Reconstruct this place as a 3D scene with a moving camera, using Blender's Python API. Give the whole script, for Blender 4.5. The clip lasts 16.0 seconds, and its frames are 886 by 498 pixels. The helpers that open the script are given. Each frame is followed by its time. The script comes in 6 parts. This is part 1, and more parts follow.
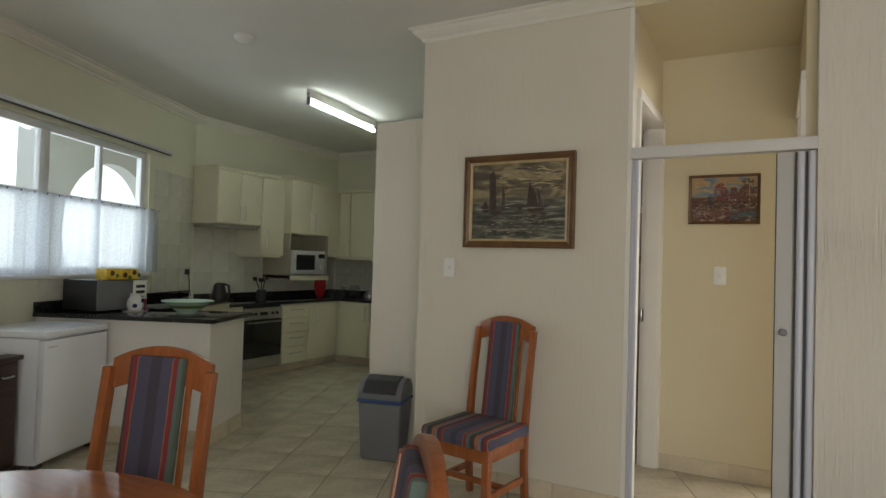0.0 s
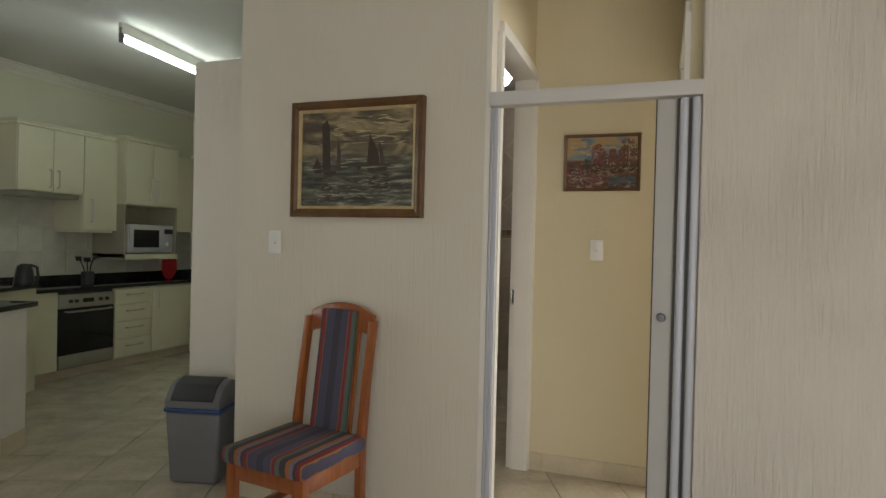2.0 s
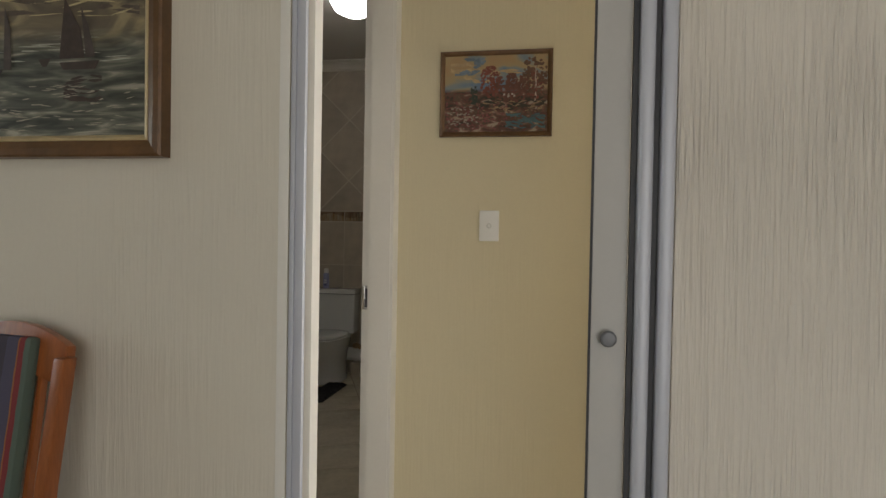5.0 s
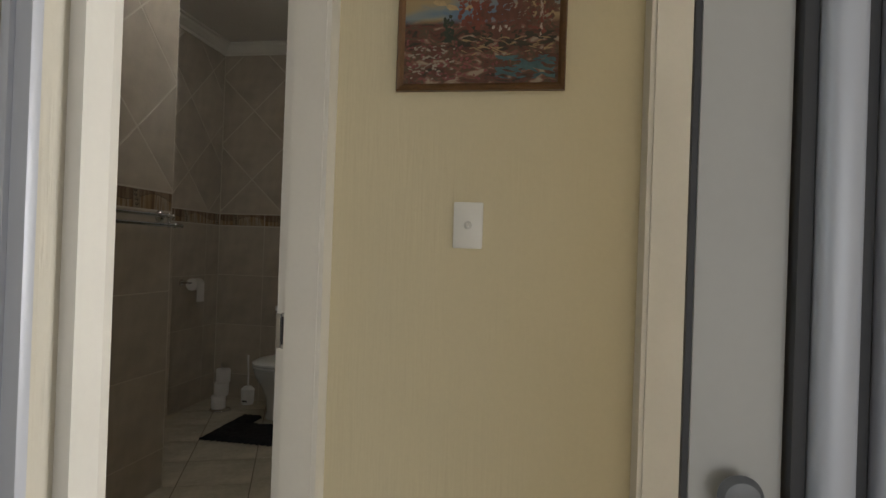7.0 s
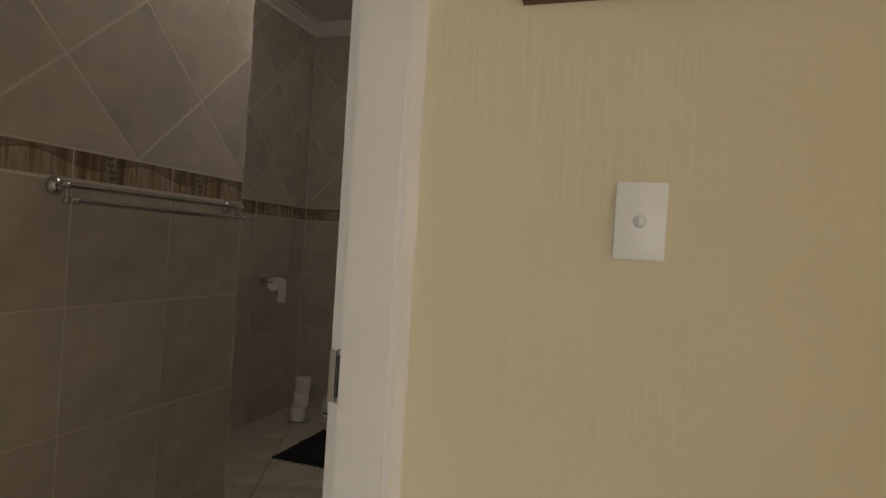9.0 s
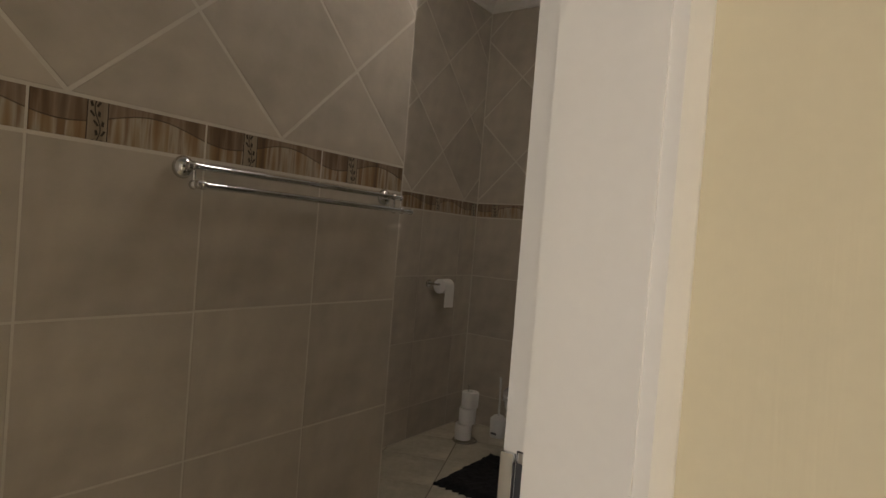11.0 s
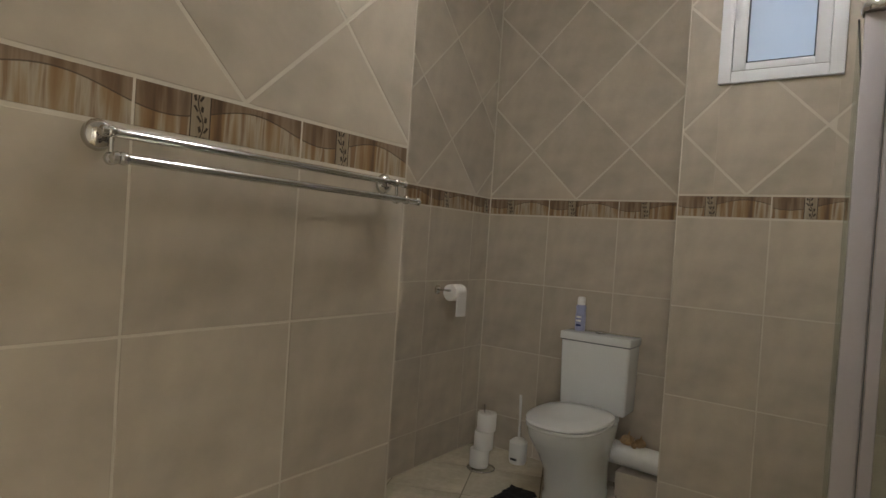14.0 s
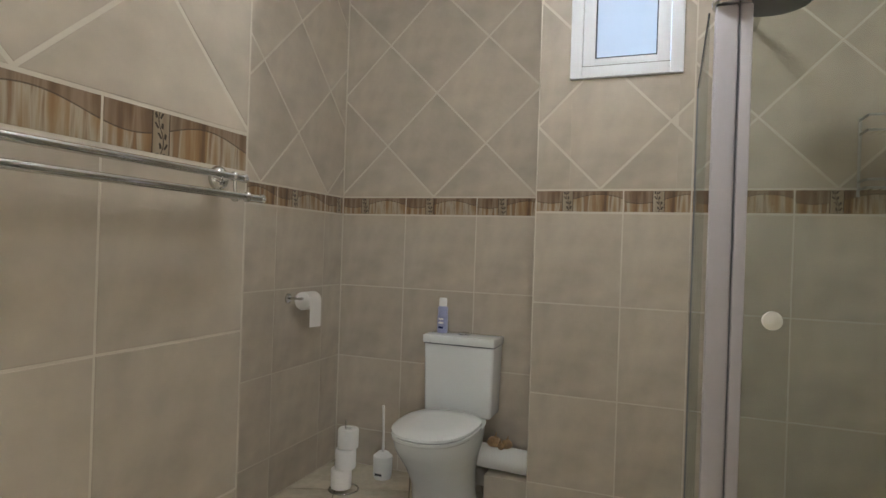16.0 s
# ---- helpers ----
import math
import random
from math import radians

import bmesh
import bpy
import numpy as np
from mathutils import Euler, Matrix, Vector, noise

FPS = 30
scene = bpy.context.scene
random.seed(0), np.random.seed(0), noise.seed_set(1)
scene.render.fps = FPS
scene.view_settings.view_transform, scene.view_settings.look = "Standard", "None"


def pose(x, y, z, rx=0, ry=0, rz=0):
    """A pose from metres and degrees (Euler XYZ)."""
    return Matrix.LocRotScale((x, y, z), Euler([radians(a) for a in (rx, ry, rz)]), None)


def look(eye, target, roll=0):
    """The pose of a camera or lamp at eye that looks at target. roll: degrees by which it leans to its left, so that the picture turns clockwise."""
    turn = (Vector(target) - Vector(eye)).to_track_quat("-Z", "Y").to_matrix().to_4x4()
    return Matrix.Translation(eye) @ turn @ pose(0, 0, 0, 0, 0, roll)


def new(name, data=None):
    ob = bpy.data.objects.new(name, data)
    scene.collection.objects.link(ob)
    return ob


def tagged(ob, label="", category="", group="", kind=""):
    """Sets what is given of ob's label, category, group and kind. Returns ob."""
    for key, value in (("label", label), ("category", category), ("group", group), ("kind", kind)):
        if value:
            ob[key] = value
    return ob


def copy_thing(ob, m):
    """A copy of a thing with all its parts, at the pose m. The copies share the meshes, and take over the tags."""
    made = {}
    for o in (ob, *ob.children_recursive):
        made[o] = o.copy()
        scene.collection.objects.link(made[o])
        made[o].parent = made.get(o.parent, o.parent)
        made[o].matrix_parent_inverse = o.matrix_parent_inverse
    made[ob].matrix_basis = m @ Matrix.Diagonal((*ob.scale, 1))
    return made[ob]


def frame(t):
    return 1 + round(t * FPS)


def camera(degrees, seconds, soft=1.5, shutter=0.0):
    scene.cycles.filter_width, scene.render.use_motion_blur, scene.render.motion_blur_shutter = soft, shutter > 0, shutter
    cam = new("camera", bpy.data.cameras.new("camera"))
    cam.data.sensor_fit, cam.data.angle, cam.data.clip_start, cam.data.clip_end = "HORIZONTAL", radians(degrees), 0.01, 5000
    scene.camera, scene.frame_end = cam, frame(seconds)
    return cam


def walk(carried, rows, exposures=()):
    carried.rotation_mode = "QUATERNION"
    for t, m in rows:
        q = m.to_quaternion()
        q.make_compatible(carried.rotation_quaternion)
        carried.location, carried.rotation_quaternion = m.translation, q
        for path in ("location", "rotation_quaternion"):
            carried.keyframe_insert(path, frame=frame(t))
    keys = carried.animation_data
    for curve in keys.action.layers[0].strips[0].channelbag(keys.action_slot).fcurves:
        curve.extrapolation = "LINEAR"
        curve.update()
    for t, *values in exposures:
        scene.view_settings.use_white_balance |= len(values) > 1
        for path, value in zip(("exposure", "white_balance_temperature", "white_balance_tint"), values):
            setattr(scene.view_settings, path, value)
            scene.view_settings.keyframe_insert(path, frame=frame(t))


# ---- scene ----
cam = camera(73.0, 16.0)

PATH = [
    (0, (0.7, -3.424, 1.375), (-0.266, -1.673, 1.423), 1.7),
    (0.5, (0.721, -3.25, 1.379), (-0.193, -1.471, 1.414), 1.7),
    (1, (0.749, -3.033, 1.376), (-0.095, -1.22, 1.391), 1.6),
    (1.5, (0.765, -2.863, 1.356), (0.004, -1.014, 1.348), 1.5),
    (2, (0.732, -2.623, 1.367), (0.054, -0.741, 1.347), 1.4),
    (2.5, (0.704, -2.42, 1.36), (0.11, -0.511, 1.336), 1.3),
    (3, (0.697, -2.175, 1.366), (0.159, -0.249, 1.329), 1.3),
    (3.5, (0.683, -1.981, 1.361), (0.196, -0.042, 1.32), 1.1),
    (4, (0.657, -1.771, 1.329), (0.216, 0.179, 1.291), 1.1),
    (4.5, (0.62, -1.547, 1.311), (0.25, 0.418, 1.276), 0.9),
    (4.7, (0.614, -1.472, 1.303), (0.266, 0.497, 1.266), 0.8),
    (6.8, (0.617, -0.608, 1.282), (0.276, 1.362, 1.281), 1.9),
    (7, (0.585, -0.548, 1.275), (0.252, 1.424, 1.285), 2.0),
    (7.5, (0.541, -0.397, 1.278), (0.185, 1.571, 1.281), 2.1),
    (8, (0.504, -0.229, 1.294), (0.082, 1.727, 1.297), 2.3),
    (8.5, (0.462, -0.087, 1.295), (-0.055, 1.845, 1.288), 2.9),
    (9, (0.397, 0.021, 1.287), (-0.238, 1.918, 1.283), 3.5),
    (9.5, (0.32, 0.134, 1.294), (-0.444, 1.983, 1.283), 4.0),
    (11.8, (0.041, 0.633, 1.263), (-1.192, 2.207, 1.214), 4.5),
    (12, (0.02, 0.653, 1.259), (-1.217, 2.224, 1.21), 4.5),
    (12.5, (-0.035, 0.704, 1.252), (-1.279, 2.269, 1.208), 4.5),
    (13, (-0.086, 0.766, 1.252), (-1.331, 2.331, 1.209), 4.3),
    (13.5, (-0.117, 0.816, 1.252), (-1.338, 2.4, 1.215), 4.1),
    (14, (-0.160, 0.856, 1.254), (-1.314, 2.488, 1.223), 3.8),
    (14.5, (-0.209, 0.891, 1.252), (-1.266, 2.589, 1.228), 3.4),
    (15, (-0.223, 0.93, 1.251), (-1.181, 2.686, 1.235), 2.9),
    (15.5, (-0.254, 0.978, 1.246), (-1.105, 2.788, 1.236), 2.5),
    (16, (-0.297, 1.029, 1.254), (-1.013, 2.896, 1.251), 1.9),
]
EXPOSURES = [
    (0, -0.45, 6600, 10), (4.5, -0.50, 6500, 10), (7.0, -0.60, 6300, 9), (7.5, -0.70, 6600, 11), (8.0, -0.68, 6600, 12), (9.0, -0.40, 6650, 13), (9.5, -0.28, 6650, 13),
    (12.0, 0.28, 6700, 15), (12.5, 0.42, 6650, 14), (13.0, 0.62, 6500, 12), (14.5, 1.2, 6150, 9), (16.0, 1.62, 5850, 8),
]
walk(cam, [(t, look(eye, target, roll)) for t, eye, target, roll in PATH], EXPOSURES)

# ---- light ----
world = bpy.data.worlds.new("sky")
scene.world = world
world.use_nodes = True
_n = world.node_tree.nodes
_sky = _n.new("ShaderNodeTexSky")
_sky.sky_type = "NISHITA"
_sky.sun_disc = False
_sky.sun_elevation = radians(50)
_sky.sun_rotation = radians(24)
_n["Background"].inputs[1].default_value = 0.15
world.node_tree.links.new(_sky.outputs[0], _n["Background"].inputs[0])


def lamp_area(name, m, sx, sy, watts, colour):
    d = bpy.data.lights.new(name, "AREA")
    d.shape, d.size, d.size_y, d.energy, d.color = "RECTANGLE", sx, sy, watts, colour
    ob = new(name, d)
    ob.matrix_world = m
    return ob


_s = bpy.data.lights.new("sun", "SUN")
_s.energy, _s.angle, _s.color = 3.0, radians(0.5), (1, 0.95, 0.86)
new("sun", _s).matrix_world = look((4, 9, 13), (0, 0, 0))

DAY = (1.0, 0.97, 0.93)
lamp_area("glass_door_daylight", look((2.2, -5.45, 1.2), (1.9, 0, 1.2)), 3.2, 2.1, 94, DAY)
lamp_area("bedroom_window_daylight", look((4.6, 2.2, 1.6), (1.5, 3.2, 1.0)), 1.8, 1.5, 240, DAY)
lamp_area("kitchen_window_daylight", look((-5.055, -1.082, 1.9), (-3.0, -0.20, 1.7)), 1.75, 1.4, 38, (0.90, 0.98, 1.0))
lamp_area("bathroom_window_daylight", look((-0.51, 4.15, 2.4), (-0.51, 3.0, 2.3)), 0.42, 0.62, 0.16, (0.95, 1.0, 1.0))

# ---- materials ----
MATS = {}


def material(name, colour, rough=0.5, metal=0.0, var=0.08, scale=6.0, fine=90.0, bump=0.05, stretch=(1, 1, 1), spec=0.5, trans=0.0, coat=0.0, rand=0.0):
    """Principled paint with large and fine variation and a small relief."""
    if name in MATS:
        return MATS[name]
    m = bpy.data.materials.new(name)
    m.use_nodes = True
    nt = m.node_tree
    b = nt.nodes["Principled BSDF"]
    tc = nt.nodes.new("ShaderNodeTexCoord")
    mp = nt.nodes.new("ShaderNodeMapping")
    mp.inputs["Scale"].default_value = stretch
    nt.links.new(tc.outputs["Object"], mp.inputs[0])
    n1 = nt.nodes.new("ShaderNodeTexNoise")
    n1.inputs["Scale"].default_value = scale
    n1.inputs["Detail"].default_value = 5
    n2 = nt.nodes.new("ShaderNodeTexNoise")
    n2.inputs["Scale"].default_value = fine
    n2.inputs["Detail"].default_value = 3
    nt.links.new(mp.outputs[0], n1.inputs["Vector"])
    nt.links.new(mp.outputs[0], n2.inputs["Vector"])
    mix = nt.nodes.new("ShaderNodeMath")
    mix.operation = "MULTIPLY_ADD"
    nt.links.new(n1.outputs[0], mix.inputs[0])
    mix.inputs[1].default_value = 0.7
    sc = nt.nodes.new("ShaderNodeMath")
    sc.operation = "MULTIPLY"
    nt.links.new(n2.outputs[0], sc.inputs[0])
    sc.inputs[1].default_value = 0.3
    nt.links.new(sc.outputs[0], mix.inputs[2])
    ramp = nt.nodes.new("ShaderNodeValToRGB")
    lo = [max(0, c * (1 - var)) for c in colour]
    hi = [min(1, c * (1 + var)) for c in colour]
    ramp.color_ramp.elements[0].color = (*lo, 1)
    ramp.color_ramp.elements[1].color = (*hi, 1)
    ramp.color_ramp.elements[0].position, ramp.color_ramp.elements[1].position = 0.32, 0.68
    nt.links.new(mix.outputs[0], ramp.inputs[0])
    out = ramp.outputs[0]
    if rand:
        oi = nt.nodes.new("ShaderNodeObjectInfo")
        mr = nt.nodes.new("ShaderNodeMapRange")
        mr.inputs[3].default_value, mr.inputs[4].default_value = 1 - rand, 1 + rand
        nt.links.new(oi.outputs["Random"], mr.inputs[0])
        hs = nt.nodes.new("ShaderNodeHueSaturation")
        nt.links.new(mr.outputs[0], hs.inputs["Value"])
        nt.links.new(out, hs.inputs["Color"])
        out = hs.outputs[0]
    nt.links.new(out, b.inputs["Base Color"])
    b.inputs["Roughness"].default_value = rough
    b.inputs["Metallic"].default_value = metal
    b.inputs["Specular IOR Level"].default_value = spec
    b.inputs["Transmission Weight"].default_value = trans
    b.inputs["Coat Weight"].default_value = coat
    if bump:
        bp = nt.nodes.new("ShaderNodeBump")
        bp.inputs["Strength"].default_value = bump
        bp.inputs["Distance"].default_value = 0.01
        nt.links.new(mix.outputs[0], bp.inputs["Height"])
        nt.links.new(bp.outputs[0], b.inputs["Normal"])
    MATS[name] = m
    return m


def plaster(name, colour, relief, comb=105, even=0.35):
    """Painted plaster combed with fine upright grooves."""
    m = material(name, colour, 0.75, var=0.035, scale=1.2, bump=0)
    nt = m.node_tree
    tc = nt.nodes.new("ShaderNodeTexCoord")
    heights = []
    for s, z in ((comb, 5.5), (comb * 0.4, 3.0)):
        mp = nt.nodes.new("ShaderNodeMapping")
        mp.inputs["Scale"].default_value = (s, s, z)
        nt.links.new(tc.outputs["Object"], mp.inputs[0])
        nz = nt.nodes.new("ShaderNodeTexNoise")
        nz.inputs["Scale"].default_value = 1.0
        nz.inputs["Detail"].default_value = 4
        nz.inputs["Distortion"].default_value = 0.6
        nt.links.new(mp.outputs[0], nz.inputs["Vector"])
        heights.append(nz.outputs[0])
    add = nt.nodes.new("ShaderNodeMath")
    add.operation = "ADD"
    nt.links.new(heights[0], add.inputs[0])
    nt.links.new(heights[1], add.inputs[1])
    rp = nt.nodes.new("ShaderNodeMapRange")
    rp.inputs[1].default_value, rp.inputs[2].default_value = 0.85, 1.35
    nt.links.new(add.outputs[0], rp.inputs[0])
    bp = nt.nodes.new("ShaderNodeBump")
    mk = nt.nodes.new("ShaderNodeTexNoise")
    mk.inputs["Scale"].default_value = 1.7
    mk.inputs["Detail"].default_value = 3
    nt.links.new(tc.outputs["Object"], mk.inputs["Vector"])
    mm = nt.nodes.new("ShaderNodeMapRange")
    mm.inputs[1].default_value, mm.inputs[2].default_value, mm.inputs[3].default_value, mm.inputs[4].default_value = 0.38, 0.66, relief * even, relief * 1.3
    nt.links.new(mk.outputs[0], mm.inputs[0])
    nt.links.new(mm.outputs[0], bp.inputs["Strength"])
    bp.inputs["Distance"].default_value = 0.006
    nt.links.new(rp.outputs[0], bp.inputs["Height"])
    nt.links.new(bp.outputs[0], nt.nodes["Principled BSDF"].inputs["Normal"])
    return m


WALL = plaster("combed_plaster", (0.76, 0.712, 0.635), 0.75, 170, 0.7)
WALL_S = plaster("lightly_combed_plaster", (0.70, 0.655, 0.56), 0.36, 125, 0.2)
WALL_Y = plaster("cream_plaster", (0.70, 0.62, 0.43), 0.12)
WALL_K = material("kitchen_wall_paint", (0.70, 0.69, 0.55), 0.6, var=0.03, scale=1.5, bump=0.03)
WALL_B = material("bedroom_wall_paint", (0.86, 0.83, 0.72), 0.6, var=0.03, scale=1.5, bump=0.03)
CEIL = material("ceiling_paint", (0.74, 0.72, 0.68), 0.8, var=0.03, scale=2, bump=0.02)
WHITE = material("white_gloss_paint", (0.80, 0.775, 0.725), 0.35, var=0.03, scale=5, bump=0.02)
CORN = material("cornice_paint", (0.76, 0.73, 0.66), 0.6, var=0.03, bump=0.02)
PLASTIC = material("white_plastic", (0.82, 0.81, 0.78), 0.3, var=0.02, bump=0)
ENAMEL = material("white_enamel", (0.82, 0.85, 0.89), 0.25, var=0.02, bump=0.0)
CERAMIC = material("white_ceramic", (0.76, 0.77, 0.755), 0.12, var=0.015, bump=0, coat=0.4)
CHROME = material("chrome", (0.60, 0.60, 0.595), 0.07, 1.0, var=0.02, bump=0)
STEEL = material("brushed_steel", (0.52, 0.51, 0.49), 0.32, 1.0, var=0.05, bump=0.02)
ALU = material("aluminium_profile", (0.74, 0.75, 0.79), 0.33, 0.55, var=0.04, stretch=(1, 1, 0.05), bump=0.02)
PVC = material("grey_door_panel", (0.52, 0.51, 0.49), 0.55, var=0.03, bump=0.01)
PVC_L = material("pale_grey_track", (0.64, 0.63, 0.61), 0.45, var=0.03, bump=0.01)
# For rubber seals, and for shade painted into narrow gaps and hollows.
SEAL_SHADE = material("dark_seal_and_gap_shade", (0.045, 0.045, 0.05), 0.6, var=0.1, bump=0)
SHOWERFR = material("grey_lilac_shower_frame", (0.50, 0.475, 0.50), 0.4, var=0.03, bump=0)
FOLD = material("blue_grey_door_slat", (0.55, 0.57, 0.64), 0.42, 0.1, var=0.04, stretch=(1, 1, 0.05), bump=0.02)
WINFR = material("white_window_frame", (0.80, 0.82, 0.86), 0.35, var=0.02, bump=0)
GRANITE = material("black_granite", (0.016, 0.017, 0.017), 0.08, var=0.6, scale=60, fine=300, bump=0)
CABINET = material("cream_cabinet", (0.72, 0.69, 0.52), 0.4, var=0.02, bump=0.01)
# Cabinet cream at about half strength; the shelf recess's shade is in this colour.
CABINET_SHADE = material("shaded_cabinet_cream", (0.40, 0.37, 0.28), 0.6, var=0.04, bump=0)
BLACKGL = material("black_glass", (0.012, 0.012, 0.013), 0.06, var=0.1, bump=0)
BLACK = material("black_plastic", (0.02, 0.02, 0.021), 0.35, var=0.15, bump=0)
WOOD = material("orange_brown_wood", (0.31, 0.092, 0.024), 0.33, var=0.30, scale=5, fine=40, stretch=(6, 6, 0.7), bump=0.03, coat=0.25)
WOODT = material("table_wood", (0.40, 0.13, 0.034), 0.22, var=0.25, scale=4, fine=40, stretch=(0.8, 9, 1), bump=0.01, coat=0.4)
WOOD_D = material("dark_wood", (0.04, 0.018, 0.011), 0.4, var=0.3, scale=4, stretch=(1, 1, 8), bump=0.04)
FRAMEW = material("gilt_brown_frame", (0.135, 0.068, 0.027), 0.35, 0.15, var=0.3, scale=12, bump=0.05)
GILT = material("pale_gilt_slip", (0.55, 0.43, 0.24), 0.4, 0.2, var=0.2, scale=20, bump=0.03)
GROUT = material("pale_grout", (0.61, 0.56, 0.47), 0.85, var=0.05, bump=0.02)
FGROUT = material("dark_floor_grout", (0.20, 0.17, 0.13), 0.9, var=0.15, bump=0.02)
TILE = material("beige_wall_tile", (0.475, 0.415, 0.33), 0.3, var=0.20, scale=3.0, fine=11, bump=0.006, rand=0.06)
FTILE = material("cream_floor_tile", (0.58, 0.525, 0.41), 0.26, var=0.20, scale=4.5, fine=30, bump=0.01, rand=0.05)
KTILE = material("kitchen_wall_tile", (0.62, 0.61, 0.53), 0.3, var=0.10, scale=7, fine=50, bump=0.008, rand=0.05)
SKIRT = material("skirting_tile", (0.62, 0.54, 0.40), 0.35, var=0.12, scale=6, fine=40, bump=0.01, rand=0.04)
GREYP = material("grey_plastic", (0.17, 0.175, 0.19), 0.38, var=0.06, bump=0.01)
GREYL = material("pale_grey_plastic", (0.66, 0.65, 0.62), 0.4, var=0.03, bump=0)
GREYD = material("dark_grey_lid", (0.035, 0.036, 0.04), 0.45, var=0.1, bump=0.01)
BLUEP = material("blue_band", (0.03, 0.07, 0.20), 0.4, var=0.05, bump=0)
PAPER = material("tissue_paper", (0.83, 0.80, 0.76), 0.9, var=0.02, fine=200, bump=0.1)
MATBLK = material("black_tufted_mat", (0.012, 0.012, 0.013), 0.95, var=0.5, scale=60, fine=300, bump=0.6)
MAGENTA = material("magenta_plastic", (0.42, 0.02, 0.09), 0.3, var=0.1, bump=0)
RED = material("red_enamel", (0.45, 0.02, 0.025), 0.35, var=0.1, bump=0)
TEAL = material("pale_green_glaze", (0.48, 0.66, 0.55), 0.15, var=0.12, scale=5, bump=0)
YELLOW = material("sunflower_yellow", (0.75, 0.50, 0.05), 0.5, var=0.35, scale=14, bump=0)
LEAFG = material("leaf_green", (0.10, 0.17, 0.03), 0.6, var=0.3, bump=0)
BROWNC = material("seed_brown", (0.10, 0.04, 0.015), 0.8, var=0.3, bump=0)
NAVY = material("navy_glaze", (0.02, 0.03, 0.13), 0.2, var=0.1, bump=0)
LILAC = material("lilac_can", (0.34, 0.36, 0.56), 0.3, var=0.2, scale=18, bump=0)
SHELL = material("shell_brown", (0.42, 0.28, 0.14), 0.5, var=0.4, scale=30, bump=0.1)
BEDWOOD = material("dark_red_bed_base", (0.10, 0.014, 0.012), 0.5, var=0.15, bump=0.02)
LINEN = material("white_pillow_linen", (0.84, 0.80, 0.74), 0.9, var=0.05, scale=4, fine=120, bump=0.15)
BLACKFR = material("black_picture_frame", (0.018, 0.014, 0.012), 0.35, var=0.2, bump=0)
MOUNT = material("white_mount", (0.84, 0.83, 0.80), 0.8, var=0.01, bump=0)
OUTW = material("outside_render", (0.74, 0.74, 0.74), 0.85, var=0.05, bump=0.05)
GROUND = material("outside_paving", (0.30, 0.28, 0.25), 0.9, var=0.2, bump=0.1)
GLASS = None


def glass_material():
    m = bpy.data.materials.new("clear_glass")
    m.use_nodes = True
    nt = m.node_tree
    nt.nodes.remove(nt.nodes["Principled BSDF"])
    tr, gl, mx, fr = (nt.nodes.new("ShaderNode" + k) for k in ("BsdfTransparent", "BsdfGlossy", "MixShader", "LayerWeight"))
    mu = nt.nodes.new("ShaderNodeMath")
    mu.operation, mu.inputs[1].default_value, mu.inputs[2].default_value = "MULTIPLY_ADD", 0.30, 0.03
    tr.inputs[0].default_value = (0.93, 0.96, 0.95, 1)
    gl.inputs["Roughness"].default_value = 0.01
    fr.inputs[0].default_value = 0.18
    nt.links.new(fr.outputs["Facing"], mu.inputs[0])
    nt.links.new(mu.outputs[0], mx.inputs[0])
    nt.links.new(tr.outputs[0], mx.inputs[1])
    nt.links.new(gl.outputs[0], mx.inputs[2])
    nt.links.new(mx.outputs[0], nt.nodes["Material Output"].inputs[0])
    return m


GLASS = glass_material()


def glow(name, colour, strength):
    m = bpy.data.materials.new(name)
    m.use_nodes = True
    b = m.node_tree.nodes["Principled BSDF"]
    b.inputs["Base Color"].default_value = (*colour, 1)
    b.inputs["Emission Color"].default_value = (*colour, 1)
    b.inputs["Emission Strength"].default_value = strength
    return m


TUBE_GLOW = glow("lit_fluorescent_tube", (0.86, 1.0, 0.93), 24.0)
DOME_GLOW = glow("lit_opal_dome", (1.0, 0.955, 0.90), 15.5)


def lace_material():
    m = bpy.data.materials.new("white_lace")
    m.use_nodes = True
    nt = m.node_tree
    nt.nodes.remove(nt.nodes["Principled BSDF"])
    tr, tl, df, m1, m2 = (nt.nodes.new("ShaderNode" + k) for k in ("BsdfTransparent", "BsdfTranslucent", "BsdfDiffuse", "MixShader", "MixShader"))
    tl.inputs[0].default_value = df.inputs[0].default_value = (0.62, 0.67, 0.76, 1)
    m1.inputs[0].default_value = 0.5
    tc, v, r = (nt.nodes.new("ShaderNode" + k) for k in ("TexCoord", "TexVoronoi", "MapRange"))
    v.inputs["Scale"].default_value = 110
    r.inputs[1].default_value, r.inputs[2].default_value = 0.1, 0.6
    r.inputs[3].default_value, r.inputs[4].default_value = 0.50, 0.68
    nt.links.new(tc.outputs["Object"], v.inputs["Vector"])
    nt.links.new(v.outputs["Distance"], r.inputs[0])
    nt.links.new(r.outputs[0], m2.inputs[0])
    nt.links.new(tl.outputs[0], m1.inputs[1])
    nt.links.new(df.outputs[0], m1.inputs[2])
    nt.links.new(tr.outputs[0], m2.inputs[1])
    nt.links.new(m1.outputs[0], m2.inputs[2])
    nt.links.new(m2.outputs[0], nt.nodes["Material Output"].inputs[0])
    return m


LACE = lace_material()


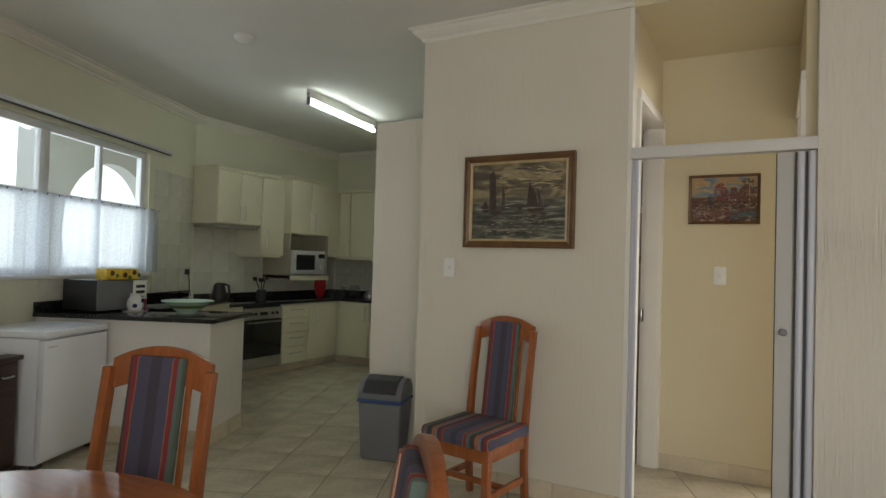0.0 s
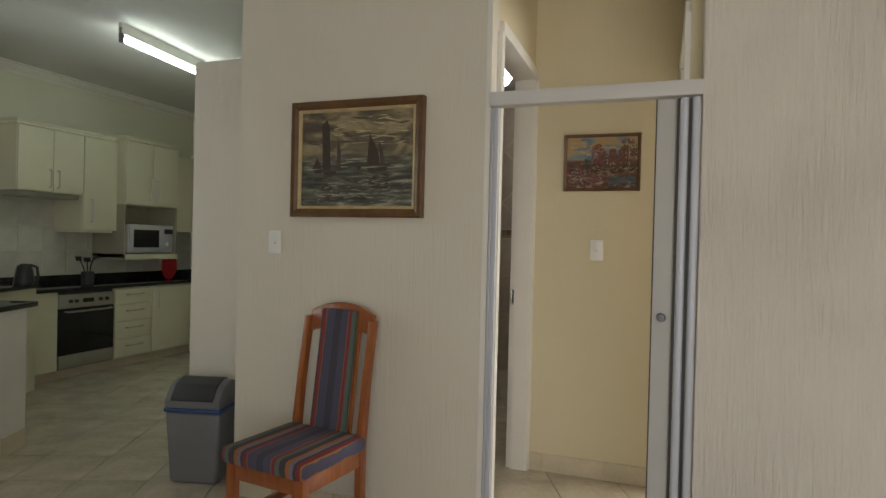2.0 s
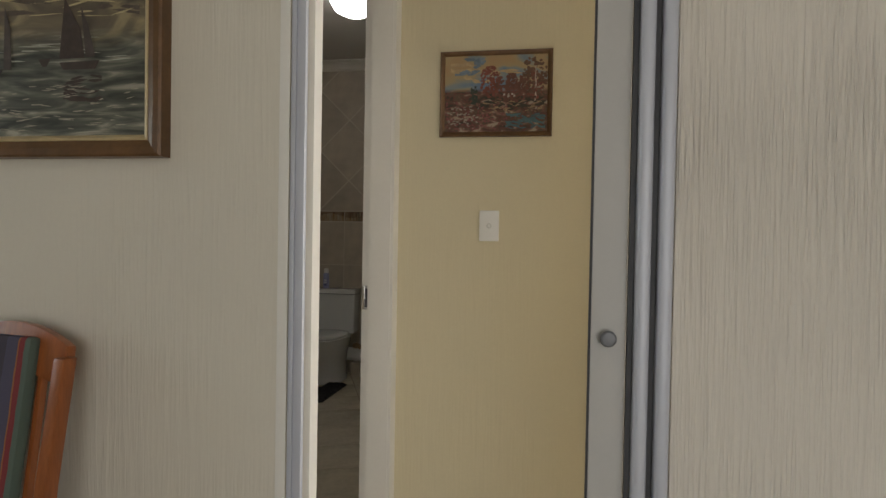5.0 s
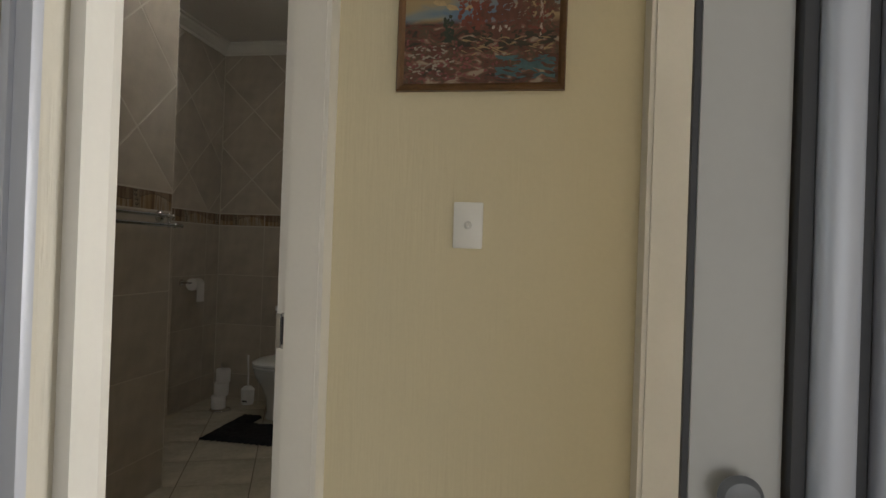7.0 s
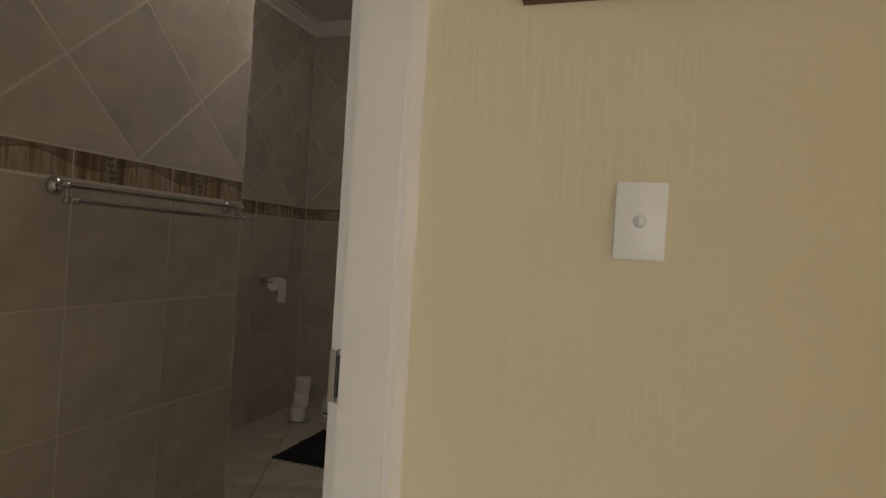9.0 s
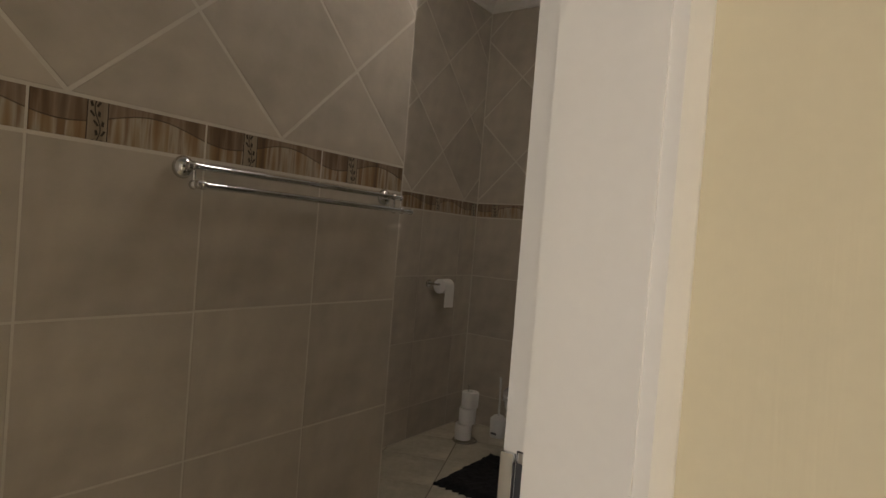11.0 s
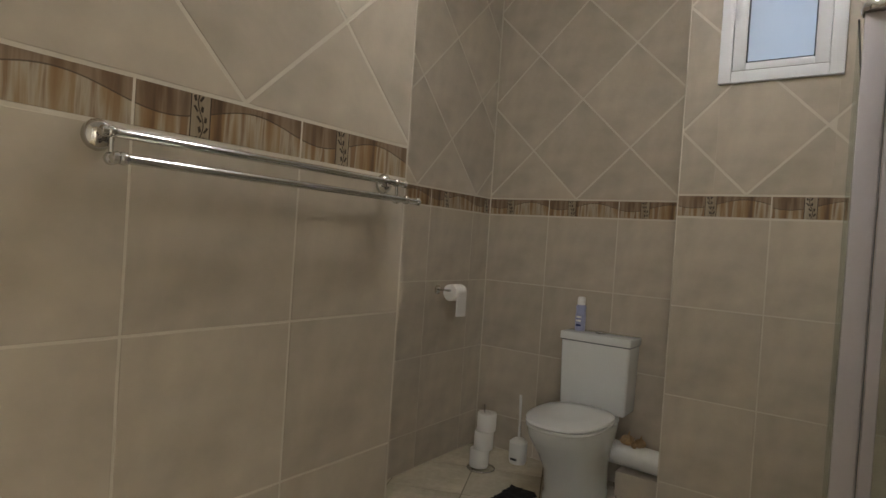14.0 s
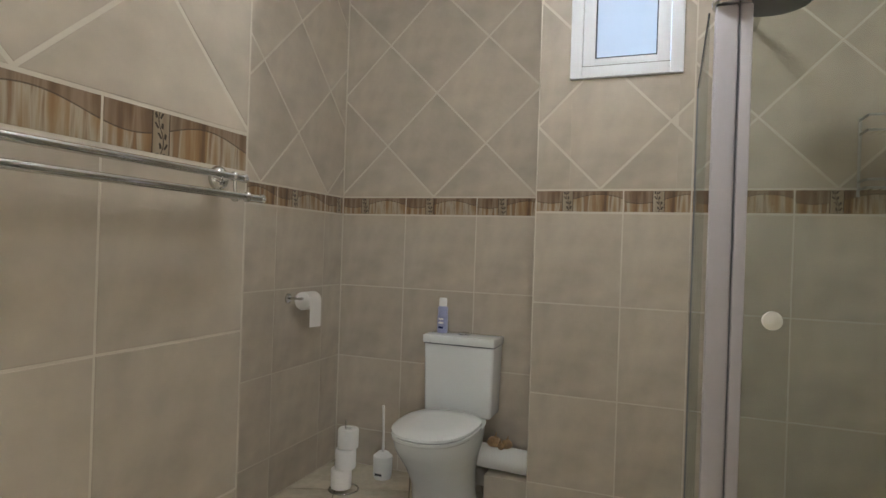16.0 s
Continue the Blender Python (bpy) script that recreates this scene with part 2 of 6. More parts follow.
def node_kit(name):
    m = bpy.data.materials.new(name)
    m.use_nodes = True
    nt = m.node_tree

    def op(kind, *ins):
        n = nt.nodes.new("ShaderNodeMath")
        n.operation = kind
        for i, v in enumerate(ins):
            if isinstance(v, (int, float)):
                n.inputs[i].default_value = v
            else:
                nt.links.new(v, n.inputs[i])
        return n.outputs[0]

    def ramp(fac, stops, mode="LINEAR"):
        n = nt.nodes.new("ShaderNodeValToRGB")
        n.color_ramp.interpolation = mode
        while len(n.color_ramp.elements) < len(stops):
            n.color_ramp.elements.new(0.5)
        for e, (p, c) in zip(n.color_ramp.elements, stops):
            e.position, e.color = p, (*c, 1)
        nt.links.new(fac, n.inputs[0])
        return n.outputs[0]

    def mixc(fac, a, b):
        n = nt.nodes.new("ShaderNodeMix")
        n.data_type = "RGBA"
        for k, v in ((0, fac), (6, a), (7, b)):
            if isinstance(v, (int, float)):
                n.inputs[k].default_value = v
            elif isinstance(v, tuple):
                n.inputs[k].default_value = (*v, 1)
            else:
                nt.links.new(v, n.inputs[k])
        return n.outputs[2]

    def noise_at(vec, scale, detail=4, distort=0.0):
        n = nt.nodes.new("ShaderNodeTexNoise")
        n.inputs["Scale"].default_value, n.inputs["Detail"].default_value, n.inputs["Distortion"].default_value = scale, detail, distort
        nt.links.new(vec, n.inputs["Vector"])
        return n.outputs[0]

    def mapped(scale, loc=(0, 0, 0)):
        n = nt.nodes.new("ShaderNodeMapping")
        n.inputs["Scale"].default_value, n.inputs["Location"].default_value = scale, loc
        nt.links.new(tc.outputs["Object"], n.inputs[0])
        return n.outputs[0]

    tc = nt.nodes.new("ShaderNodeTexCoord")
    sep = nt.nodes.new("ShaderNodeSeparateXYZ")
    nt.links.new(tc.outputs["Object"], sep.inputs[0])
    return m, nt, op, ramp, mixc, noise_at, mapped, sep.outputs


def band_material():
    """Decorated border tile: upright brown stripes, one wavy seam and a leaf panel."""
    m, nt, op, ramp, mixc, noise_at, mapped, (X, Y, Z) = node_kit("striped_border_tile")
    oi = nt.nodes.new("ShaderNodeObjectInfo")
    off = op("MULTIPLY", oi.outputs["Random"], 7.0)
    cmb = nt.nodes.new("ShaderNodeCombineXYZ")
    nt.links.new(op("ADD", op("MULTIPLY", X, 20.0), off), cmb.inputs[0])
    nt.links.new(op("MULTIPLY", Z, 1.8), cmb.inputs[2])
    s = noise_at(cmb.outputs[0], 1.3, 5, 0.5)
    below = ramp(s, [(0.30, (0.13, 0.072, 0.035)), (0.42, (0.25, 0.145, 0.062)), (0.50, (0.32, 0.225, 0.125)), (0.57, (0.42, 0.36, 0.27)), (0.64, (0.22, 0.135, 0.07)), (0.74, (0.30, 0.17, 0.07))])
    above = ramp(s, [(0.30, (0.085, 0.05, 0.026)), (0.46, (0.17, 0.105, 0.058)), (0.58, (0.27, 0.20, 0.135)), (0.72, (0.12, 0.068, 0.036))])
    wave = op("ADD", op("MULTIPLY", op("SINE", op("SUBTRACT", op("MULTIPLY", X, 14.87), 2.52)), 0.020), 0.056)
    up = op("GREATER_THAN", Z, wave)
    col = mixc(up, below, above)
    seam = op("LESS_THAN", op("ABSOLUTE", op("SUBTRACT", Z, wave)), 0.0015)
    col = mixc(op("MULTIPLY", seam, 0.8), col, (0.07, 0.045, 0.025))
    leafbox = op("LESS_THAN", op("ABSOLUTE", op("SUBTRACT", X, 0.140)), 0.022)
    bend = op("ADD", op("MULTIPLY", op("SINE", op("MULTIPLY", Z, 62.0)), 0.007), 0.140)
    aside = op("SUBTRACT", X, bend)
    stem = op("LESS_THAN", op("ABSOLUTE", aside), 0.0013)
    # pairs of slanting leaves along the stem
    climb = op("FRACT", op("MULTIPLY", op("SUBTRACT", Z, op("MULTIPLY", op("ABSOLUTE", aside), 0.9)), 46.0))
    slim = op("ABSOLUTE", op("SUBTRACT", climb, 0.5))
    reach = op("ABSOLUTE", op("SUBTRACT", op("ABSOLUTE", aside), 0.0075))
    leaf = op("LESS_THAN", op("ADD", op("MULTIPLY", slim, 2.6), op("MULTIPLY", reach, 165.0)), 0.85)
    panel = mixc(op("MAXIMUM", leaf, stem), ramp(s, [(0.35, (0.24, 0.185, 0.12)), (0.65, (0.38, 0.325, 0.24))]), (0.035, 0.024, 0.014))
    col = mixc(leafbox, col, panel)
    edge = op("LESS_THAN", op("ABSOLUTE", op("SUBTRACT", op("ABSOLUTE", op("SUBTRACT", X, 0.140)), 0.023)), 0.0013)
    col = mixc(edge, col, (0.05, 0.03, 0.018))
    b = nt.nodes["Principled BSDF"]
    nt.links.new(col, b.inputs["Base Color"])
    b.inputs["Roughness"].default_value = 0.3
    return m


BAND = band_material()


def fabric_material():
    """Woven stripe: blue-grey ground, red, orange and green bands across X."""
    m, nt, op, ramp, mixc, noise_at, mapped, (X, Y, Z) = node_kit("striped_upholstery")
    wob = op("MULTIPLY", op("SUBTRACT", noise_at(mapped((30, 12, 12)), 1.0), 0.5), 0.012)
    t = op("FRACT", op("ADD", op("MULTIPLY", op("ADD", X, wob), 3.57), 0.5))
    B, R, O, G, P = (0.072, 0.072, 0.125), (0.23, 0.025, 0.03), (0.36, 0.14, 0.04), (0.10, 0.15, 0.12), (0.20, 0.18, 0.26)
    c = ramp(t, [(0, O), (0.07, P), (0.13, (0.05, 0.04, 0.05)), (0.19, R), (0.255, O), (0.27, B), (0.44, (0.048, 0.044, 0.07)), (0.58, B), (0.72, O), (0.735, R), (0.80, G), (0.88, (0.05, 0.04, 0.05))], "CONSTANT")
    g = noise_at(mapped((220, 220, 220)), 1.0, 2)
    c = mixc(op("MULTIPLY", g, 0.28), c, (0.16, 0.13, 0.13))
    b = nt.nodes["Principled BSDF"]
    nt.links.new(c, b.inputs["Base Color"])
    b.inputs["Roughness"].default_value = 0.95
    bp = nt.nodes.new("ShaderNodeBump")
    bp.inputs["Strength"].default_value, bp.inputs["Distance"].default_value = 0.4, 0.002
    nt.links.new(g, bp.inputs["Height"])
    nt.links.new(bp.outputs[0], b.inputs["Normal"])
    return m


FABRIC = fabric_material()


def quilt_material():
    m, nt, op, ramp, mixc, noise_at, mapped, (X, Y, Z) = node_kit("yellow_floral_cover")
    t = op("FRACT", op("MULTIPLY", op("ADD", X, op("MULTIPLY", Z, 0.6)), 2.6))
    c = ramp(t, [(0, (0.80, 0.70, 0.42)), (0.35, (0.82, 0.77, 0.62)), (0.55, (0.80, 0.66, 0.38)), (0.8, (0.84, 0.80, 0.70))], "EASE")
    f = ramp(noise_at(mapped((22, 22, 22)), 1.0, 3, 0.6), [(0.55, (0, 0, 0)), (0.68, (1, 1, 1))])
    c = mixc(op("MULTIPLY", f, 0.55), c, (0.62, 0.42, 0.22))
    b = nt.nodes["Principled BSDF"]
    nt.links.new(c, b.inputs["Base Color"])
    b.inputs["Roughness"].default_value = 0.9
    return m


QUILT = quilt_material()


def sea_material():
    """Oil painting ground: stormy ochre sky over a grey-green sea. X 0 to 1, Z 0 to 0.77 of the canvas width."""
    m, nt, op, ramp, mixc, noise_at, mapped, (X, Y, Z) = node_kit("seascape_paint")
    cl = noise_at(mapped((4.5, 1, 13), (0.3, 0, 0.2)), 1.0, 6, 1.0)
    sky = ramp(cl, [(0.36, (0.085, 0.068, 0.05)), (0.48, (0.17, 0.135, 0.085)), (0.58, (0.34, 0.28, 0.155)), (0.68, (0.22, 0.185, 0.14))])
    wv = noise_at(mapped((7, 1, 48)), 1.0, 5, 0.8)
    sea = ramp(wv, [(0.36, (0.038, 0.040, 0.032)), (0.50, (0.095, 0.098, 0.075)), (0.60, (0.18, 0.175, 0.135)), (0.70, (0.40, 0.37, 0.29))])
    h = op("SMOOTH_MIN", 1.0, op("MULTIPLY", op("MAXIMUM", op("SUBTRACT", Z, 0.215), 0.0), 16.0), 0.05)
    c = mixc(h, sea, sky)
    b = nt.nodes["Principled BSDF"]
    nt.links.new(c, b.inputs["Base Color"])
    b.inputs["Roughness"].default_value = 0.5
    return m


def autumn_material():
    m, nt, op, ramp, mixc, noise_at, mapped, (X, Y, Z) = node_kit("autumn_landscape_paint")
    cl = noise_at(mapped((7, 1, 10), (0.7, 0, 0.1)), 1.0, 3, 0.8)
    sky = ramp(cl, [(0.36, (0.12, 0.19, 0.27)), (0.46, (0.21, 0.24, 0.23)), (0.54, (0.36, 0.27, 0.14)), (0.66, (0.38, 0.25, 0.12))])
    g = noise_at(mapped((24, 1, 48)), 1.0, 4, 0.7)
    land = ramp(g, [(0.34, (0.035, 0.028, 0.018)), (0.45, (0.13, 0.040, 0.028)), (0.52, (0.085, 0.065, 0.035)), (0.58, (0.19, 0.075, 0.05)), (0.68, (0.34, 0.28, 0.20))])
    h = op("MINIMUM", 1.0, op("MULTIPLY", op("MAXIMUM", op("SUBTRACT", Z, 0.155), 0.0), 60.0))
    c = mixc(h, land, sky)
    b = nt.nodes["Principled BSDF"]
    nt.links.new(c, b.inputs["Base Color"])
    b.inputs["Roughness"].default_value = 0.55
    return m


SEA, AUTUMN = sea_material(), autumn_material()


def paint(name, c):
    return material("paint_" + name, c, 0.55, var=0.3, scale=40, fine=200, bump=0.05)


# ---- builders ----
def finish(name, bm, mat, parent=None, m=None, smooth=False):
    me = bpy.data.meshes.new(name)
    bm.normal_update()
    bm.to_mesh(me)
    bm.free()
    for k in (mat if isinstance(mat, (list, tuple)) else [mat]):
        me.materials.append(k)
    if smooth:
        me.polygons.foreach_set("use_smooth", [True] * len(me.polygons))
        me.set_sharp_from_angle(angle=radians(38))
    ob = new(name, me)
    if parent:
        ob.parent = parent
    if m is not None:
        ob.matrix_basis = m
    return ob


def add_box(bm, x0, x1, y0, y1, z0, z1, mi=0):
    v = [bm.verts.new((x, y, z)) for x in (x0, x1) for y in (y0, y1) for z in (z0, z1)]
    for f in ((0, 1, 3, 2), (4, 6, 7, 5), (0, 4, 5, 1), (2, 3, 7, 6), (0, 2, 6, 4), (1, 5, 7, 3)):
        bm.faces.new([v[i] for i in f]).material_index = mi
    return v


def boxes(name, rows, mat, parent=None, m=None, bev=0.0):
    bm = bmesh.new()
    for r in rows:
        add_box(bm, *r)
    bmesh.ops.recalc_face_normals(bm, faces=bm.faces)
    if bev:
        bmesh.ops.bevel(bm, geom=bm.edges[:], offset=bev, segments=2, profile=0.6, affect="EDGES", clamp_overlap=True)
    return finish(name, bm, mat, parent, m, smooth=bev > 0)


def box(name, x0, x1, y0, y1, z0, z1, mat, parent=None, m=None, bev=0.0):
    return boxes(name, [(x0, x1, y0, y1, z0, z1)], mat, parent, m, bev)


def prism(name, pts, depth, mat, parent=None, m=None, bev=0.0, smooth=False):
    """Outline in X and Z, thickness along +Y."""
    bm = bmesh.new()
    f = bm.faces.new([bm.verts.new((x, 0, z)) for x, z in pts])
    r = bmesh.ops.extrude_face_region(bm, geom=[f])
    bmesh.ops.translate(bm, vec=(0, depth, 0), verts=[g for g in r["geom"] if isinstance(g, bmesh.types.BMVert)])
    bmesh.ops.recalc_face_normals(bm, faces=bm.faces)
    if bev:
        bmesh.ops.bevel(bm, geom=bm.edges[:], offset=bev, segments=2, profile=0.6, affect="EDGES", clamp_overlap=True)
    return finish(name, bm, mat, parent, m, smooth or bev > 0)


def lathe(name, prof, mat, parent=None, m=None, seg=28):
    bm = bmesh.new()
    rings = []
    for r, z in prof:
        rings.append([bm.verts.new((r * math.cos(2 * math.pi * i / seg), r * math.sin(2 * math.pi * i / seg), z)) for i in range(seg)])
    for a, b in zip(rings, rings[1:]):
        for i in range(seg):
            bm.faces.new((a[i], a[(i + 1) % seg], b[(i + 1) % seg], b[i]))
    for ring in (rings[0], rings[-1]):
        bm.faces.new(ring)
    bmesh.ops.remove_doubles(bm, verts=bm.verts, dist=1e-5)
    bmesh.ops.recalc_face_normals(bm, faces=bm.faces)
    return finish(name, bm, mat, parent, m, True)


def tube(name, pts, r, mat, parent=None, m=None, seg=10, closed=False):
    bm = bmesh.new()
    pts = [Vector(p) for p in pts]
    rings, n = [], len(pts)
    up = Vector((0.13, 0.21, 0.97)).normalized()
    for i, p in enumerate(pts):
        a = pts[(i - 1) % n] if closed or i else p
        b = pts[(i + 1) % n] if closed or i < n - 1 else p
        d = (b - a).normalized()
        s = d.cross(up).normalized() if abs(d.dot(up)) < 0.95 else d.cross(Vector((1, 0, 0))).normalized()
        t = s.cross(d)
        rr = r[i] if isinstance(r, (list, tuple)) else r
        rings.append([bm.verts.new(p + (s * math.cos(2 * math.pi * k / seg) + t * math.sin(2 * math.pi * k / seg)) * rr) for k in range(seg)])
    pairs = list(zip(rings, rings[1:])) + ([(rings[-1], rings[0])] if closed else [])
    for a, b in pairs:
        for k in range(seg):
            bm.faces.new((a[k], a[(k + 1) % seg], b[(k + 1) % seg], b[k]))
    if not closed:
        bm.faces.new(rings[0])
        bm.faces.new(rings[-1])
    bmesh.ops.recalc_face_normals(bm, faces=bm.faces)
    return finish(name, bm, mat, parent, m, True)


def sweep_profile(name, path, prof, mat, parent=None):
    """A moulding: profile (out, z) swept along a plan path, mitred; out is to the left of the way."""
    bm = bmesh.new()
    rings, n = [], len(path)
    for i, p in enumerate(path):
        p = Vector(p)
        d0 = (p - Vector(path[i - 1])).normalized() if i else None
        d1 = (Vector(path[i + 1]) - p).normalized() if i < n - 1 else None
        d0, d1 = d0 or d1, d1 or d0
        n0, n1 = Vector((-d0.y, d0.x)), Vector((-d1.y, d1.x))
        mit = (n0 + n1) / (1 + n0.dot(n1))
        rings.append([bm.verts.new((p.x + mit.x * o, p.y + mit.y * o, z)) for o, z in prof])
    k = len(prof)
    for a, b in zip(rings, rings[1:]):
        for j in range(k):
            bm.faces.new((a[j], a[(j + 1) % k], b[(j + 1) % k], b[j]))
    bm.faces.new(rings[0])
    bm.faces.new(rings[-1])
    bmesh.ops.recalc_face_normals(bm, faces=bm.faces)
    return tagged(finish(name, bm, mat, parent), kind="structure", label="moulded white plaster cornice under the ceiling", category="cornice")


def thing(name, m, label, category, group=""):
    ob = new(name)
    ob.matrix_basis = m
    ob.empty_display_size = 0.1
    return tagged(ob, label, category, group)


def setting(ob, label, category):
    return tagged(ob, label, category, kind="structure")


def puff(name, sx, sy, sz, mat, parent=None, m=None, power=0.45, n=14, crease=0.0, seed=1):
    """A soft cushion with a rounded outline and a pinched rim; base at z 0."""
    bm = bmesh.new()
    top, bot = {}, {}
    for i in range(n + 1):
        for j in range(n + 1):
            u, v = i / n * 2 - 1, j / n * 2 - 1
            e = max(0.0, (1 - abs(u) ** 4) * (1 - abs(v) ** 4)) ** power
            q = 1 - 0.06 * (1 - abs(u)) * abs(v) - 0.06 * (1 - abs(v)) * abs(u)
            w = crease * noise.noise(Vector((u * 2.2 + seed, v * 2.2, seed)))
            top[i, j] = bm.verts.new((u * sx / 2 * q, v * sy / 2 * q, sz * (0.5 + 0.5 * e) + w * e))
            bot[i, j] = top[i, j] if i in (0, n) or j in (0, n) else bm.verts.new((u * sx / 2 * q, v * sy / 2 * q, sz * (0.5 - 0.5 * e)))
    for i in range(n):
        for j in range(n):
            bm.faces.new((top[i, j], top[i + 1, j], top[i + 1, j + 1], top[i, j + 1]))
            bm.faces.new((bot[i, j], bot[i, j + 1], bot[i + 1, j + 1], bot[i + 1, j]))
    bmesh.ops.recalc_face_normals(bm, faces=bm.faces)
    ob = finish(name, bm, mat, parent, m)
    ob.data.polygons.foreach_set("use_smooth", [True] * len(ob.data.polygons))
    return ob

# ---- structure ----
H, HH = 2.94, 2.85
ROT = 23.27
KIT = pose(-2.84, -0.435, 0, 0, 0, ROT)
cE, sE = math.cos(radians(ROT)), math.sin(radians(ROT))


def kit(lx, ly):
    return (-2.84 + cE * lx - sE * ly, -0.435 + sE * lx + cE * ly)


setting(box("floor", -6, 4.4, -5.6, 5.0, -0.12, -0.004, FGROUT), "tiled floor of cream stone-look tiles, dark joints", "floor")
wall_south = setting(boxes("wall_picture", [(-1.37, 0.0, 0, 0.11, 0, H)], WALL_S), "cream plaster wall with faint combed texture", "wall")
setting(box("wall_right", 0.885, 4.2, 0, 0.11, 0, H, WALL), "cream plaster wall with combed upright texture", "wall")
setting(box("wall_nib", -1.98, -1.365, 0.33, 0.45, 0, 2.437, WALL_S), "lower plaster partition beside the kitchen", "wall")
# hall, with a tall opening on either side
Y0, Y1, DH = 0.155, 0.978, 2.37
setting(boxes("wall_hall_left", [(-0.09, 0, 0.11, Y0, 0, HH), (-0.09, 0, Y0, Y1, DH, HH), (-0.09, 0, Y1, 1.1, 0, HH)], WALL_Y), "cream hall wall round a doorway", "wall")
setting(boxes("wall_hall_right", [(0.835, 0.925, 0.11, Y0, 0, HH), (0.835, 0.925, Y0, Y1, DH, HH), (0.835, 0.925, Y1, 1.1, 0, HH)], WALL_Y), "cream hall wall round a doorway", "wall")
setting(box("wall_hall_end", 0.0, 0.835, 0.992, 1.1, 0, HH, WALL_Y), "warm cream plaster wall at the hall's end", "wall")
setting(box("ceiling_hall", -0.115, 0.95, 0.0, 1.1, HH, HH + 0.05, WALL_Y), "warm cream painted hall ceiling", "ceiling")
# bathroom
wall_towel = setting(box("wall_towel", -1.46, -1.337, 0.45, 2.3, 0, H, GROUT), "bathroom wall of beige tiles with a striped border", "wall")
setting(box("wall_towel_return", -1.366, -1.337, 0.136, 0.45, 0, H, TILE), "tiled bathroom wall beside the door", "wall")
setting(box("wall_bath_front", -1.337, -0.09, 0.112, 0.135, 0, H, GROUT), "bathroom wall beside the door", "wall")
setting(box("wall_niche_front", -2.22, -1.46, 2.18, 2.3, 0, H, GROUT), "return of the toilet niche", "wall")
wall_niche = setting(box("wall_niche", -2.22, -2.103, 2.3, 4.2, 0, H, GROUT), "tiled side wall of the toilet niche", "wall")
wall_back = setting(box("wall_back", -2.103, -0.884, 4.084, 4.2, 0, H, GROUT), "tiled wall behind the toilet", "wall")
WX0, WX1, WZ0, WZ1 = -0.735, -0.29, 2.033, 2.72
wall_bump = setting(boxes("wall_bump", [(-0.884, WX0, 3.721, 4.2, 0, H), (WX1, 0.95, 3.721, 4.2, 0, H), (WX0, WX1, 3.721, 4.2, 0, WZ0), (WX0, WX1, 3.721, 4.2, WZ1, H)], GROUT), "tiled projecting wall with a small window", "wall")
setting(box("wall_shower_side", 0.83, 0.95, 1.1, 3.721, 0, H, TILE), "shower side wall", "wall")
setting(box("wall_bath_inner", -0.09, 0.83, 1.1, 1.16, 0, H, TILE), "bathroom side of the hall wall", "wall")
setting(boxes("ceiling_bathroom", [(-1.46, 0.95, 0.112, 2.24, H, H + 0.05), (-2.22, 0.95, 2.24, 4.2, H, H + 0.05)], CEIL), "plain bathroom ceiling", "ceiling")
# bedroom
setting(box("wall_bedroom_head", 0.95, 4.2, 4.2, 4.32, 0, H, WALL_B), "pale cream bedroom wall", "wall")
setting(boxes("wall_bedroom_window", [(4.08, 4.2, 0.112, 1.3, 0, H), (4.08, 4.2, 3.1, 4.2, 0, H), (4.08, 4.2, 1.3, 3.1, 0, 0.9), (4.08, 4.2, 1.3, 3.1, 2.3, H)], WALL_B), "bedroom wall with a window", "wall")
setting(box("ceiling_bedroom", 0.952, 4.2, 0.11, 4.3, H, H + 0.05, CEIL), "plain bedroom ceiling", "ceiling")
# living room and kitchen shell
WL = -1.36
K0, K1, KZ0, KZ1 = -1.5, 1.36, 1.2, 2.36
wall_window = setting(boxes("wall_window", [(WL - 0.13, WL, K1, 2.3, 0, H), (WL - 0.13, WL, -4.6, K0, 0, H), (WL - 0.13, WL, K0, K1, 0, KZ0), (WL - 0.13, WL, K0, K1, KZ1, H)], WALL_K, m=KIT), "pale green-cream kitchen wall with a wide window", "wall")
wall_west = setting(box("wall_kitchen_west", -5.08, -4.96, 1.0, 3.65, 0, H, WALL_K), "kitchen wall behind the cabinets", "wall")
wall_north = setting(box("wall_kitchen_north", -4.96, -2.34, 3.55, 3.67, 0, H, WALL_K), "kitchen wall at the end", "wall")
setting(box("wall_kitchen_east", -2.34, -2.222, 2.18, 3.67, 0, H, WALL_K), "kitchen side wall", "wall")
setting(box("wall_kitchen_inner", -1.6, -1.46, 0.45, 2.18, 0, H, WALL_K), "kitchen side of the bathroom wall", "wall")
setting(boxes("wall_living_back", [(-2.6, 0.2, -5.62, -5.5, 0, H), (3.6, 4.2, -5.62, -5.5, 0, H), (0.2, 3.6, -5.62, -5.5, 2.25, H)], WALL), "living room wall with a wide glass door opening", "wall")
setting(box("wall_living_side", 4.2, 4.32, -5.62, 0.11, 0, H, WALL), "living room side wall", "wall")
def slab(name, pts, z0, z1, mat):
    bm = bmesh.new()
    f = bm.faces.new([bm.verts.new((x, y, z0)) for x, y in pts])
    r = bmesh.ops.extrude_face_region(bm, geom=[f])
    bmesh.ops.translate(bm, vec=(0, 0, z1 - z0), verts=[g for g in r["geom"] if isinstance(g, bmesh.types.BMVert)])
    bmesh.ops.recalc_face_normals(bm, faces=bm.faces)
    return finish(name, bm, mat)


